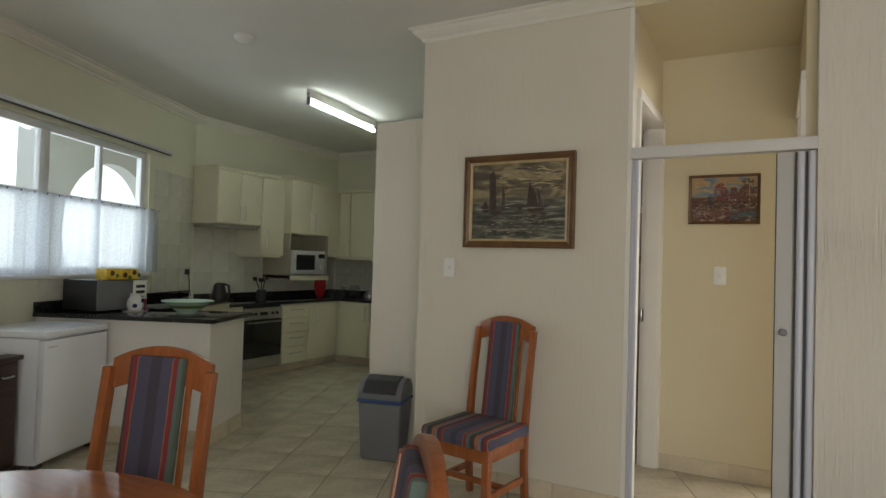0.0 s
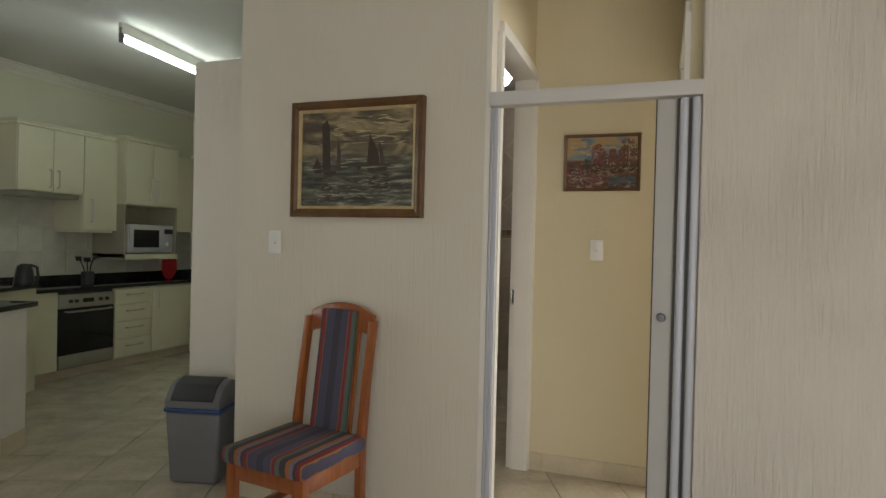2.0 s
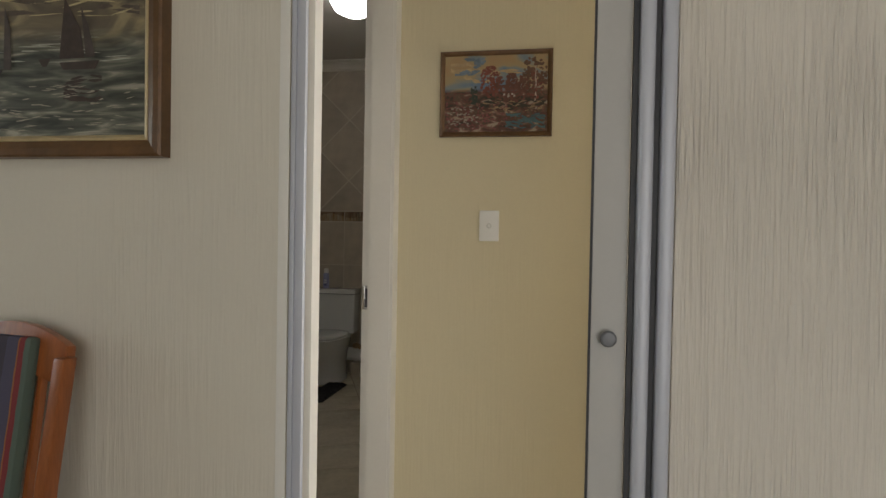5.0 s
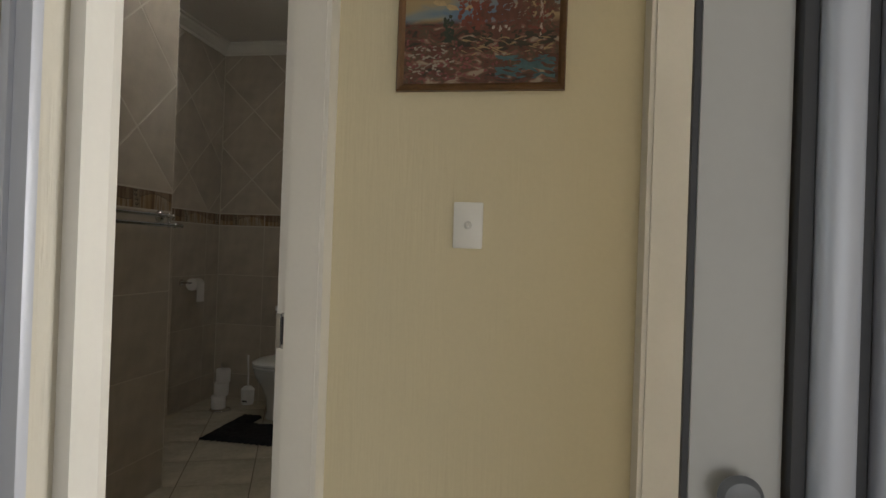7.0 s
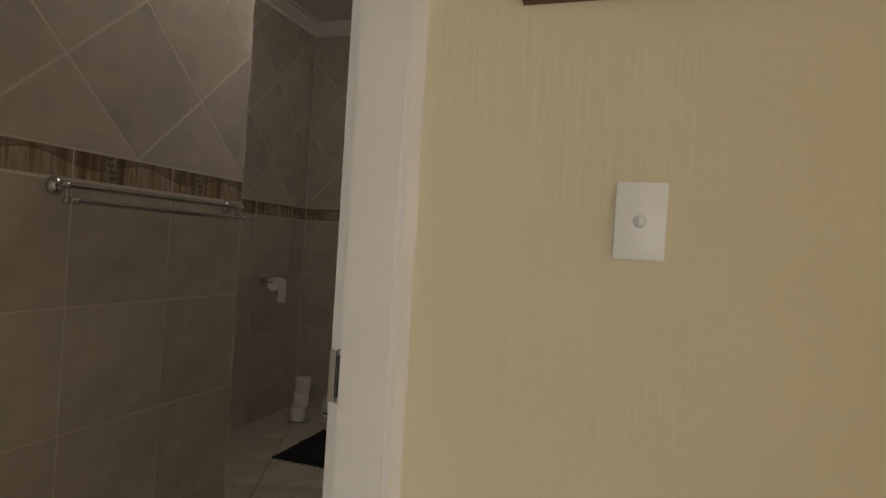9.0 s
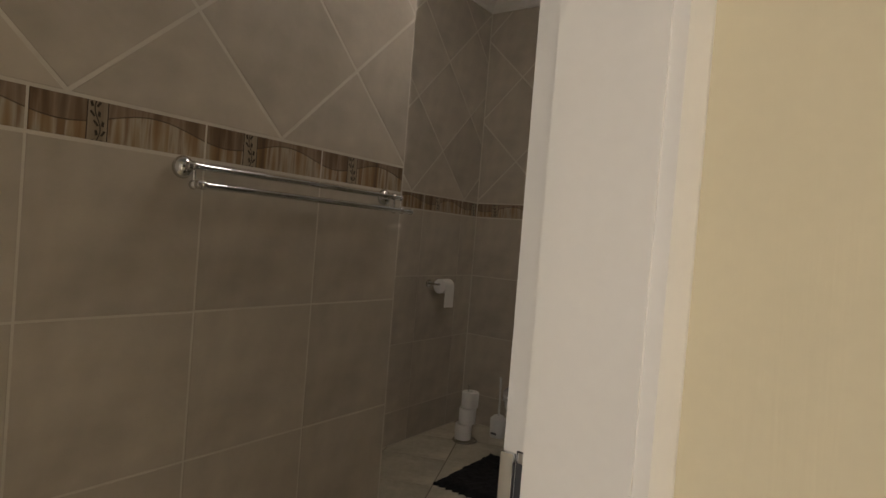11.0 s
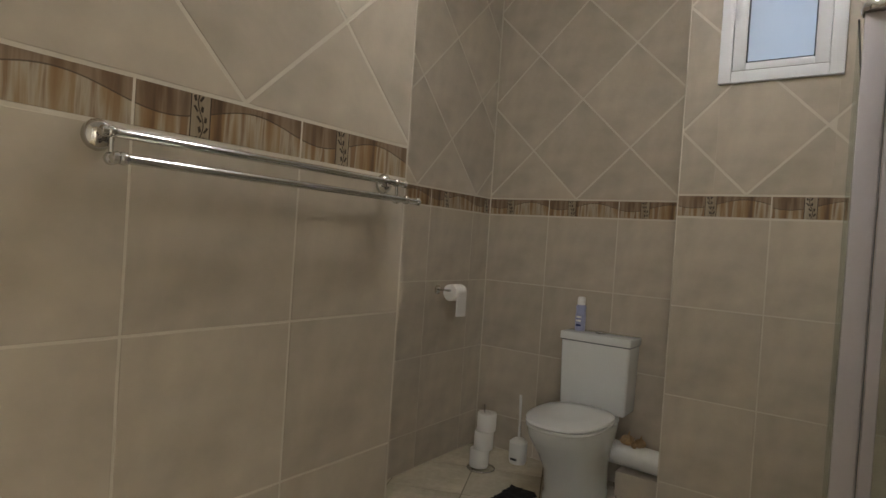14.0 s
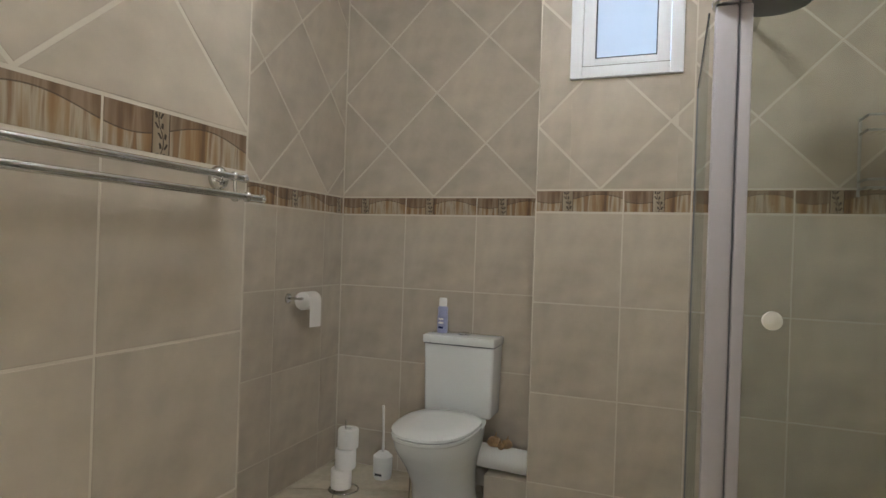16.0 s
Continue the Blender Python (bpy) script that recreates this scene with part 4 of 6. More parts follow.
# ---- chairs and table ----
def dining_chair(m):
    """High-backed chair; it faces -Y, base at the floor."""
    c = thing("dining_chair", m, "orange-brown wooden dining chair with striped upholstery", "chair", "dining chairs")
    for s in (-1, 1):
        box("front_leg", s * 0.190 - 0.02, s * 0.190 + 0.02, -0.215, -0.175, 0, 0.42, WOOD, c, bev=0.005)
        side = [(0.205, 0.0), (0.245, 0.0), (0.222, 0.22), (0.222, 0.44), (0.250, 0.70), (0.298, 0.995), (0.260, 0.995), (0.212, 0.70), (0.178, 0.44), (0.178, 0.22)]
        prism("back_post", side, 0.034, WOOD, c, Matrix.Translation((s * 0.190 + 0.017, 0, 0)) @ Matrix.Rotation(radians(90), 4, "Z"), bev=0.006)
        box("side_rail", s * 0.190 - 0.012, s * 0.190 + 0.012, -0.175, 0.18, 0.345, 0.415, WOOD, c, bev=0.003)
        box("stretcher", s * 0.190 - 0.010, s * 0.190 + 0.010, -0.175, 0.19, 0.15, 0.185, WOOD, c, bev=0.003)
    box("front_rail", -0.17, 0.17, -0.208, -0.182, 0.345, 0.415, WOOD, c, bev=0.003)
    box("back_rail", -0.172, 0.172, 0.185, 0.21, 0.345, 0.415, WOOD, c, bev=0.003)
    box("cross_stretcher", -0.18, 0.18, -0.02, 0.005, 0.155, 0.185, WOOD, c, bev=0.003)
    box("seat", -0.222, 0.222, -0.24, 0.205, 0.414, 0.487, FABRIC, c, bev=0.027)
    lean = Matrix.Translation((0, 0.205, 0.45)) @ Matrix.Rotation(radians(-8.2), 4, "X")
    xs = [i / 16 * 0.372 - 0.186 for i in range(17)]
    crest = [(x, 0.474 + 0.034 * (1 - (x / 0.186) ** 2)) for x in xs] + [(x, 0.626 - 0.058 * (x / 0.2) ** 2) for x in reversed(xs)]
    prism("crest_rail", crest, 0.026, WOOD, c, lean, bev=0.004)
    for s in (-1, 1):
        prism("slat", [(s * 0.108 - 0.008, 0.0), (s * 0.108 + 0.008, 0.0), (s * 0.104 + 0.008, 0.50), (s * 0.104 - 0.008, 0.50)], 0.018, WOOD, c, lean @ pose(0, 0.006, 0), bev=0.003)
    box("back_pad", -0.1, 0.1, -0.028, 0.005, 0.0, 0.592, FABRIC, c, lean, bev=0.013)
    return c


chair = dining_chair(pose(-0.738, -0.355, 0, 0, 0, -8))
copy_thing(chair, pose(-1.003, -2.385, 0, 0, 0, 17))
copy_thing(chair, pose(-0.055, -2.70, 0, 0, 0, -54))
table = thing("dining_table", pose(-0.75, -2.95, 0), "round polished orange-brown wooden dining table", "table")
lathe("top", [(0, 0.715), (0.56, 0.715), (0.60, 0.72), (0.63, 0.733), (0.633, 0.742), (0.625, 0.75), (0.60, 0.752), (0, 0.752)], WOODT, table, seg=64)
lathe("pedestal", [(0, 0.05), (0.09, 0.05), (0.07, 0.12), (0.05, 0.25), (0.075, 0.4), (0.06, 0.6), (0.16, 0.70), (0.2, 0.715), (0, 0.715)], WOOD, table, seg=24)
for k in range(4):
    prism("foot", [(0.03, 0.0), (0.42, 0.0), (0.42, 0.03), (0.2, 0.08), (0.03, 0.14)], 0.06, WOOD, table, pose(0, 0, 0, 0, 0, 45 + 90 * k) @ pose(0, -0.03, 0), bev=0.006)
ashtray = thing("glass_dish", pose(-0.62, -2.56, 0.752), "small clear glass dish on the wooden table", "dish")
lathe("bowl", [(0, 0.0), (0.05, 0.0), (0.06, 0.02), (0.062, 0.028), (0.056, 0.028), (0.046, 0.008), (0, 0.006)], GLASS, ashtray)

# ---- bin ----
binn = thing("swing_bin", pose(-1.69, 0.13, 0, 0, 0, 14) @ Matrix.Diagonal((1.12, 1.12, 0.93, 1)), "grey plastic swing-top bin with a blue band", "bin")


def tapered(name, w0, d0, w1, d1, z0, z1, mat, parent, bev=0.02):
    bm = bmesh.new()
    a = [bm.verts.new((sx * w0 / 2, sy * d0 / 2, z0)) for sx, sy in ((-1, -1), (1, -1), (1, 1), (-1, 1))]
    b = [bm.verts.new((sx * w1 / 2, sy * d1 / 2, z1)) for sx, sy in ((-1, -1), (1, -1), (1, 1), (-1, 1))]
    bm.faces.new(a[::-1]), bm.faces.new(b)
    for i in range(4):
        bm.faces.new((a[i], a[(i + 1) % 4], b[(i + 1) % 4], b[i]))
    bmesh.ops.recalc_face_normals(bm, faces=bm.faces)
    bmesh.ops.bevel(bm, geom=bm.edges[:], offset=bev, segments=3, profile=0.5, affect="EDGES", clamp_overlap=True)
    return finish(name, bm, mat, parent, smooth=True)


tapered("body", 0.245, 0.20, 0.285, 0.235, 0, 0.43, GREYP, binn)
tapered("band", 0.295, 0.245, 0.297, 0.247, 0.425, 0.455, BLUEP, binn, 0.012)
prism("hood", [(-0.12, 0.452), (0.12, 0.452), (0.12, 0.52), (0.07, 0.585), (0.0, 0.607), (-0.07, 0.575), (-0.12, 0.50)], 0.285, GREYP, binn, Matrix.Translation((0.1425, 0, 0)) @ Matrix.Rotation(radians(90), 4, "Z"), bev=0.012)
prism("flap", [(-0.125, 0.50), (-0.07, 0.585), (0.0, 0.613), (0.05, 0.602), (0.04, 0.58), (-0.06, 0.55), (-0.11, 0.49)], 0.215, GREYD, binn, Matrix.Translation((0.1075, -0.006, 0.004)) @ Matrix.Rotation(radians(90), 4, "Z"), bev=0.006)

# ---- kitchen: angled side ----
CT = 0.925
pen = thing("peninsula_counter", KIT, "white plastered peninsula with a black granite top", "kitchen counter")
box("base", WL, 0.0, 0.0, 0.56, 0, CT - 0.035, WHITE, pen)
box("worktop", WL, 0.035, -0.035, 0.62, CT - 0.033, CT, GRANITE, pen, bev=0.006)
boxes("side_counter", [(WL, WL + 0.60, 0.621, 2.0, CT - 0.033, CT)], GRANITE, pen, bev=0.005)
box("side_units", WL, WL + 0.56, 0.60, 2.0, 0.0, CT - 0.035, CABINET, pen)
box("upstand", WL, WL + 0.02, -0.03, 2.15, CT, CT + 0.075, GRANITE, pen, bev=0.002)
for a, b in ((-1.3, -0.355), (-0.352, 0.0)):
    box("skirting_tile", a, b - 0.003, -0.008, 0.0, 0.002, 0.12, SKIRT, pen)
for a, b in ((0.0, 0.33), (0.333, 0.56)):
    box("skirting_tile", 0.0, 0.008, a, b - 0.003, 0.002, 0.12, SKIRT, pen)

fz = thing("chest_fridge", KIT @ pose(-0.80, -0.345, 0) @ Matrix.Diagonal((1, 1.1, 1.03, 1)), "white under-counter freezer with a slim lid", "freezer")
box("body", -0.47, 0.0, -0.27, 0.27, 0.03, 0.80, ENAMEL, fz, bev=0.008)
box("door", 0.002, 0.045, -0.272, 0.272, 0.06, 0.79, ENAMEL, fz, bev=0.008)
box("top", -0.475, 0.05, -0.275, 0.275, 0.803, 0.845, ENAMEL, fz, bev=0.010)
box("badge", 0.045, 0.0465, -0.245, -0.175, 0.745, 0.752, STEEL, fz)
for fx in (-0.45, -0.05):
    for fy in (-0.25, 0.2):
        box("foot", fx, fx + 0.05, fy, fy + 0.05, 0, 0.03, BLACK, fz, bev=0.006)

dc = thing("dark_cabinet", KIT @ pose(-1.14, -0.86, 0), "low dark wooden cabinet with a lace cloth on top", "cabinet")
box("carcass", -0.25, 0.25, -0.30, 0.17, 0.05, 0.70, WOOD_D, dc, bev=0.006)
box("top", -0.27, 0.27, -0.32, 0.19, 0.70, 0.73, WOOD_D, dc, bev=0.006)
box("plinth", -0.26, 0.26, -0.31, 0.18, 0.0, 0.05, WOOD_D, dc, bev=0.004)
box("drawer_front", 0.25, 0.262, -0.28, 0.15, 0.55, 0.68, WOOD_D, dc, bev=0.004)
box("door_front", 0.25, 0.262, -0.28, 0.15, 0.08, 0.53, WOOD_D, dc, bev=0.004)
tube("pull", [(0.27, 0.03, 0.615), (0.28, 0.03, 0.61), (0.28, 0.11, 0.61), (0.27, 0.11, 0.615)], 0.005, STEEL, dc)
cloth = thing("lace_cloth", KIT @ pose(-1.14, -0.90, 0.732), "white lace cloth lying on the dark cabinet", "cloth")
puff("cloth", 0.40, 0.40, 0.012, PAPER, cloth, crease=0.01)

mo = thing("microwave_oven", KIT @ pose(-1.02, 0.34, CT, 0, 0, -14), "black countertop microwave with a silver control strip", "microwave")
box("case", -0.22, 0.13, -0.23, 0.23, 0.012, 0.245, BLACK, mo, bev=0.008)
box("door", 0.131, 0.145, -0.23, 0.09, 0.016, 0.24, GREYP, mo, bev=0.004)
box("control_panel", 0.131, 0.144, 0.094, 0.23, 0.016, 0.24, PLASTIC, mo, bev=0.003)
for k in range(4):
    box("button_bar", 0.144, 0.147, 0.12, 0.205, 0.045 + k * 0.045, 0.068 + k * 0.045, BLACK, mo)
sf = thing("sunflower_box", KIT @ pose(-1.00, 0.40, CT + 0.2455, 0, 0, -14), "yellow box printed with sunflowers", "box")
box("carton", -0.06, 0.06, -0.15, 0.15, 0, 0.085, YELLOW, sf, bev=0.003)
for k, (dy, dz) in enumerate(((-0.10, 0.05), (0.02, 0.035), (0.11, 0.055))):
    lathe("flower_head", [(0, 0), (0.022, 0), (0.02, 0.002), (0, 0.003)], BROWNC, sf, pose(0.06, dy, dz, 0, 90), 12)
    lathe("leaf_patch", [(0, 0), (0.018, 0), (0, 0.001)], LEAFG, sf, pose(0.06, dy + 0.045, dz - 0.02, 0, 90), 8)
jug = thing("patterned_jug", KIT @ pose(-0.80, 0.34, CT), "small white jug with navy patches", "jug")
lathe("body", [(0, 0.012), (0.05, 0.012), (0.065, 0.05), (0.06, 0.09), (0.04, 0.12), (0.045, 0.14), (0.04, 0.14), (0.034, 0.12), (0, 0.02)], CERAMIC, jug)
lathe("saucer", [(0, 0), (0.09, 0.0), (0.10, 0.011), (0, 0.011)], CERAMIC, jug)
for a, z in ((-60, 0.05), (0, 0.085), (45, 0.045), (110, 0.08)):
    lathe("patch", [(0, 0), (0.02, 0), (0.014, 0.004), (0, 0.005)], NAVY, jug, pose(0, 0, z, 0, 0, a) @ pose(0.060, 0, 0, 0, 90), 10)
tub = thing("magenta_canister", KIT @ pose(-0.86, 0.50, CT), "small magenta storage canister with a pale lid", "canister")
lathe("body", [(0, 0), (0.045, 0), (0.047, 0.09), (0, 0.09)], MAGENTA, tub)
lathe("lid", [(0, 0.09), (0.048, 0.09), (0.045, 0.105), (0.015, 0.11), (0.012, 0.125), (0, 0.126)], PLASTIC, tub)
bowl = thing("glazed_bowl", KIT @ pose(-0.36, 0.33, CT), "wide pale green glazed bowl on the granite top", "bowl")
lathe("bowl", [(0, 0), (0.07, 0), (0.075, 0.012), (0.12, 0.05), (0.17, 0.085), (0.195, 0.098), (0.19, 0.102), (0.165, 0.092), (0.11, 0.056), (0.06, 0.02), (0, 0.016)], TEAL, bowl, seg=40)
lathe("rim_band", [(0.118, 0.047), (0.1195, 0.046), (0.146, 0.0665), (0.144, 0.068)], LEAFG, bowl, seg=40)

kw = setting(new("window_1"), "white framed kitchen window of three panes", "window")
kw.matrix_basis = KIT
fr = []
for a, b in ((K0, K0 + 0.06), (-0.72, -0.62), (0.03, 0.13), (0.70, 0.745), (K1 - 0.06, K1)):
    fr.append((WL - 0.10, WL - 0.05, a, b, KZ0, KZ1))
fr += [(WL - 0.10, WL - 0.05, K0, K1, KZ1 - 0.06, KZ1), (WL - 0.10, WL - 0.05, K0, K1, KZ0, KZ0 + 0.06), (WL - 0.10, WL - 0.05, K0, K1, 1.79, 1.84)]
for r in fr:
    box("frame_bar", *r, WINFR, kw, bev=0.006)
for a, b in ((K0 + 0.06, -0.72), (-0.62, 0.03), (0.13, 0.70), (0.745, K1 - 0.06)):
    box("pane", WL - 0.078, WL - 0.072, a, b, KZ0 + 0.06, KZ1 - 0.06, GLASS, kw).visible_shadow = False
box("sill", WL - 0.01, WL + 0.025, K0 - 0.03, K1 + 0.03, KZ0 - 0.03, KZ0, WINFR, kw, bev=0.006)
pel = thing("curtain_rail", KIT, "grey aluminium curtain rail above the kitchen window", "curtain rail")
box("rail", WL + 0.005, WL + 0.05, -1.6, 1.66, 2.40, 2.432, ALU, pel, bev=0.006)
# Solid dark strip paints the shade of the rail's open underside.
box("groove", WL + 0.012, WL + 0.045, -1.6, 1.655, 2.395, 2.40, SEAL_SHADE, pel)

cur = thing("cafe_curtain", KIT, "white half-height lace curtain on a wire", "curtain")
bm = bmesh.new()
nx, nz = 150, 10
grid = {}
for i in range(nx + 1):
    for j in range(nz + 1):
        y = -1.5 + 2.98 * i / nx
        t = j / nz
        grid[i, j] = bm.verts.new((WL + 0.035 + (0.010 + 0.008 * (1 - t)) * math.sin(y * 46 + 1.3 * math.sin(y * 5.1)) , y + 0.006 * math.sin(y * 31 + t * 3), 1.205 + 0.615 * t + 0.004 * math.sin(y * 24)))
for i in range(nx):
    for j in range(nz):
        bm.faces.new((grid[i, j], grid[i + 1, j], grid[i + 1, j + 1], grid[i, j + 1]))
finish("lace", bm, LACE, cur, smooth=True)
tube("wire", [(WL + 0.035, -1.52, 1.81), (WL + 0.035, 1.50, 1.81)], 0.004, STEEL, cur)
for k in range(24):
    lathe("eyelet", [(0, 0), (0.008, 0), (0, 0.005)], BROWNC, cur, pose(WL + 0.056, -1.35 + k * 0.122, 1.805, 0, 90), 8)

# tile splashback on the window wall
SB = pose(WL, 0.0, 0, 0, 0, 90)
for i in range(9):
    for j in range(5):
        u0, z0 = -0.02 + i * 0.245, CT + 0.078 + j * 0.245
        if z0 + 0.245 > KZ0 - 0.04 and u0 < K1 + 0.05:
            continue
        piece(shrink(u0, u0 + 0.245, z0, min(z0 + 0.245, 2.40), 0.002), KTILE, wall_window, SB, "tile", 0.004)
for i in range(0, 6):
    piece(shrink(i * 0.235, i * 0.235 + 0.235, CT + 0.078, KZ0 - 0.036, 0.002), KTILE, wall_window, SB @ pose(0, 0, 0), "tile", 0.0055)
plug = thing("wall_socket", KIT @ pose(WL + 0.006, 2.05, 1.20, 0, 0, 90), "white socket with a black plug and cable", "socket")
box("plate", -0.06, 0.06, -0.008, 0, -0.04, 0.04, PLASTIC, plug, bev=0.003)
box("plug", -0.005, 0.035, -0.05, -0.008, -0.03, 0.03, BLACK, plug, bev=0.008)
tube("cable", [(0.015, -0.045, -0.02), (0.02, -0.055, -0.10), (0.035, -0.05, -0.18), (0.05, -0.06, -0.26)], 0.005, BLACK, plug)

# ---- kitchen: straight side ----
CW, BH = -4.96, 0.86


def bar_handle(parent, x, y, z, l, axis):
    if axis == "z":
        p = [(x, y, z - l / 2), (x + 0.028, y, z - l / 2), (x + 0.028, y, z + l / 2), (x, y, z + l / 2)]
    elif axis == "y":
        p = [(x, y - l / 2, z), (x + 0.028, y - l / 2, z), (x + 0.028, y + l / 2, z), (x, y + l / 2, z)]
    tube("handle", p, 0.006, STEEL, parent, seg=8)


def handle_north(parent, x, y, z, l):
    tube("handle", [(x, y, z - l / 2), (x, y - 0.028, z - l / 2), (x, y - 0.028, z + l / 2), (x, y, z + l / 2)], 0.006, STEEL, parent, seg=8)


def wall_unit(y0, y1, z0, z1, doors, front=-4.575, label="cream wall cabinet with bar handles"):
    c = thing("wall_cabinet", pose(0, 0, 0), label, "wall cabinet", "wall cabinets")
    box("carcass", CW, front, y0, y1, z0, z1, CABINET, c)
    for a, b, zz, hs in doors:
        d = box("door", front + 0.002, front + 0.02, a + 0.003, b - 0.003, zz, z1 - 0.004, CABINET, c, bev=0.003)
        for hy, hz, hl in hs:
            bar_handle(d, front + 0.02, hy, hz, hl, "z")
    boxes("cornice_strip", [(CW, front + 0.03, y0 - 0.02, y1 + 0.0, z1 + 0.001, z1 + 0.022), (CW, front + 0.045, y0 - 0.03, y1 + 0.0, z1 + 0.022, z1 + 0.042)], CABINET, c, bev=0.003)
    return c


u1 = wall_unit(1.04, 1.68, 1.745, 2.325, [(1.04, 1.37, 1.75, [(1.33, 1.87, 0.16)]), (1.37, 1.68, 1.75, [(1.41, 1.87, 0.16)])])
box("extractor_hood", CW + 0.02, -4.60, 1.05, 1.665, 1.70, 1.743, STEEL, u1, bev=0.004)
u2 = wall_unit(1.685, 2.03, 1.41, 2.325, [(1.685, 2.03, 1.415, [(1.76, 1.60, 0.22)])])
box("light_rail", CW + 0.02, -4.57, 1.69, 2.025, 1.385, 1.408, CABINET, u2)
u3 = wall_unit(2.12, 2.84, 1.69, 2.36, [(2.12, 2.48, 1.70, [(2.43, 1.86, 0.22)]), (2.48, 2.84, 1.70, [(2.53, 1.86, 0.22)])], -4.52, "cream wall cabinet over an open microwave shelf")
boxes("open_shelf", [(CW, -4.51, 2.12, 2.14, 1.13, 1.69), (CW, -4.51, 2.82, 2.84, 1.13, 1.69), (CW, -4.50, 2.12, 2.84, 1.11, 1.17), (CW, CW + 0.02, 2.14, 2.82, 1.17, 1.69)], CABINET_SHADE, u3)
box("shelf_front", -4.498, -4.488, 2.12, 2.84, 1.11, 1.17, CABINET, u3)
box("filler_panel", CW, -4.62, 2.032, 2.118, 1.41, 2.33, CABINET, u3)
mw = thing("shelf_microwave", pose(-4.70, 2.48, 1.171), "silver microwave oven on the cabinet shelf", "microwave")
box("case", -0.2, 0.185, -0.31, 0.31, 0.01, 0.315, ALU, mw, bev=0.006)
box("door", 0.186, 0.2, -0.30, 0.15, 0.02, 0.31, ALU, mw, bev=0.004)
box("window_glass", 0.2, 0.2045, -0.25, 0.09, 0.07, 0.26, BLACKGL, mw)
box("display", 0.186, 0.199, 0.18, 0.29, 0.22, 0.275, BLACKGL, mw)
lathe("dial", [(0, 0), (0.025, 0), (0.022, 0.015), (0, 0.016)], ALU, mw, pose(0.186, 0.235, 0.10, 0, 90), 16)
u4 = thing("wall_cabinet", pose(0, 0, 0), "cream corner wall cabinet over the end counter", "wall cabinet", "wall cabinets")
box("carcass", -4.615, -3.2, 3.2, 3.55, 1.42, 2.31, CABINET, u4)
for a, b in ((-4.60, -4.42), (-4.41, -3.95), (-3.94, -3.5)):
    d = box("door", a + 0.003, b - 0.003, 3.18, 3.198, 1.64 if a > -4.0 else 1.43, 2.30, CABINET, u4, bev=0.003)
boxes("cornice_strip", [(-4.63, -3.2, 3.165, 3.55, 2.311, 2.352)], CABINET, u4, bev=0.003)
boxes("light_rail", [(-4.615, -3.2, 3.17, 3.2, 1.385, 1.42)], CABINET, u4)
box("bridge_panel", CW, -4.62, 2.845, 3.55, 1.42, 2.31, CABINET, u4)

bu = thing("base_cabinets", pose(0, 0, 0), "cream base cabinets with drawers under a black granite counter", "base cabinet")
boxes("carcass", [(CW, -4.46, 0.75, 1.36, 0.10, BH - 0.035), (CW, -4.46, 1.955, 3.55, 0.10, BH - 0.035), (-4.46, -2.3, 3.02, 3.55, 0.10, BH - 0.035)], CABINET, bu)
boxes("plinth", [(CW, -4.53, 0.75, 3.55, 0, 0.10), (-4.53, -2.3, 3.09, 3.55, 0, 0.10)], SKIRT, bu)
boxes("worktop", [(CW, -4.43, 0.80, 3.55, BH - 0.033, BH), (-4.43, -2.3, 2.99, 3.55, BH - 0.033, BH)], GRANITE, bu, bev=0.004)
boxes("upstand", [(CW, CW + 0.02, 1.1, 3.55, BH, BH + 0.09), (CW, -2.3, 3.53, 3.55, BH, BH + 0.09)], GRANITE, bu)
for k, (z0, z1) in enumerate(((0.66, 0.81), (0.485, 0.65), (0.305, 0.475), (0.115, 0.295))):
    d = box("drawer_front", -4.458, -4.438, 1.965, 2.43, z0, z1, CABINET, bu, bev=0.003)
    bar_handle(d, -4.438, 2.2, (z0 + z1) / 2 + 0.02, 0.20, "y")
d = box("door", -4.458, -4.438, 2.44, 2.98, 0.115, 0.81, CABINET, bu, bev=0.003)
bar_handle(d, -4.438, 2.50, 0.68, 0.2, "z")
for a, b, hx in ((-4.40, -3.93, -3.97), (-3.92, -3.45, -3.88), (-3.44, -3.0, -3.1)):
    d = box("door", a, b - 0.006, 2.998, 3.018, 0.115, 0.81, CABINET, bu, bev=0.003)
    handle_north(d, hx, 2.998, 0.68, 0.2)
ov = thing("built_in_oven", pose(0, 0, 0), "built-in oven with black glass door and steel panel", "oven")
box("case", CW + 0.05, -4.47, 1.362, 1.953, 0.10, BH - 0.036, BLACK, ov)
box("door_glass", -4.468, -4.44, 1.365, 1.95, 0.235, 0.665, BLACKGL, ov, bev=0.003)
box("control_panel", -4.468, -4.44, 1.365, 1.95, 0.67, 0.80, STEEL, ov, bev=0.003)
box("lower_panel", -4.468, -4.44, 1.365, 1.95, 0.11, 0.23, STEEL, ov, bev=0.003)
box("clock", -4.44, -4.437, 1.60, 1.72, 0.715, 0.755, BLACKGL, ov)
tube("handle", [(-4.44, 1.42, 0.64), (-4.40, 1.42, 0.64), (-4.40, 1.90, 0.64), (-4.44, 1.90, 0.64)], 0.009, STEEL, ov)
for y in (1.47, 1.53, 1.79, 1.86):
    lathe("knob", [(0, 0), (0.018, 0), (0.016, 0.02), (0, 0.021)], BLACK, ov, pose(-4.44, y, 0.735, 0, 90), 14)
for j in range(3):
    for i in range(10):
        z0 = BH + 0.093 + j * 0.245
        piece(shrink(i * 0.245, i * 0.245 + 0.245, z0, z0 + 0.245, 0.002), KTILE, wall_west, pose(CW, 1.08, 0, 0, 0, 90), "tile", 0.004)
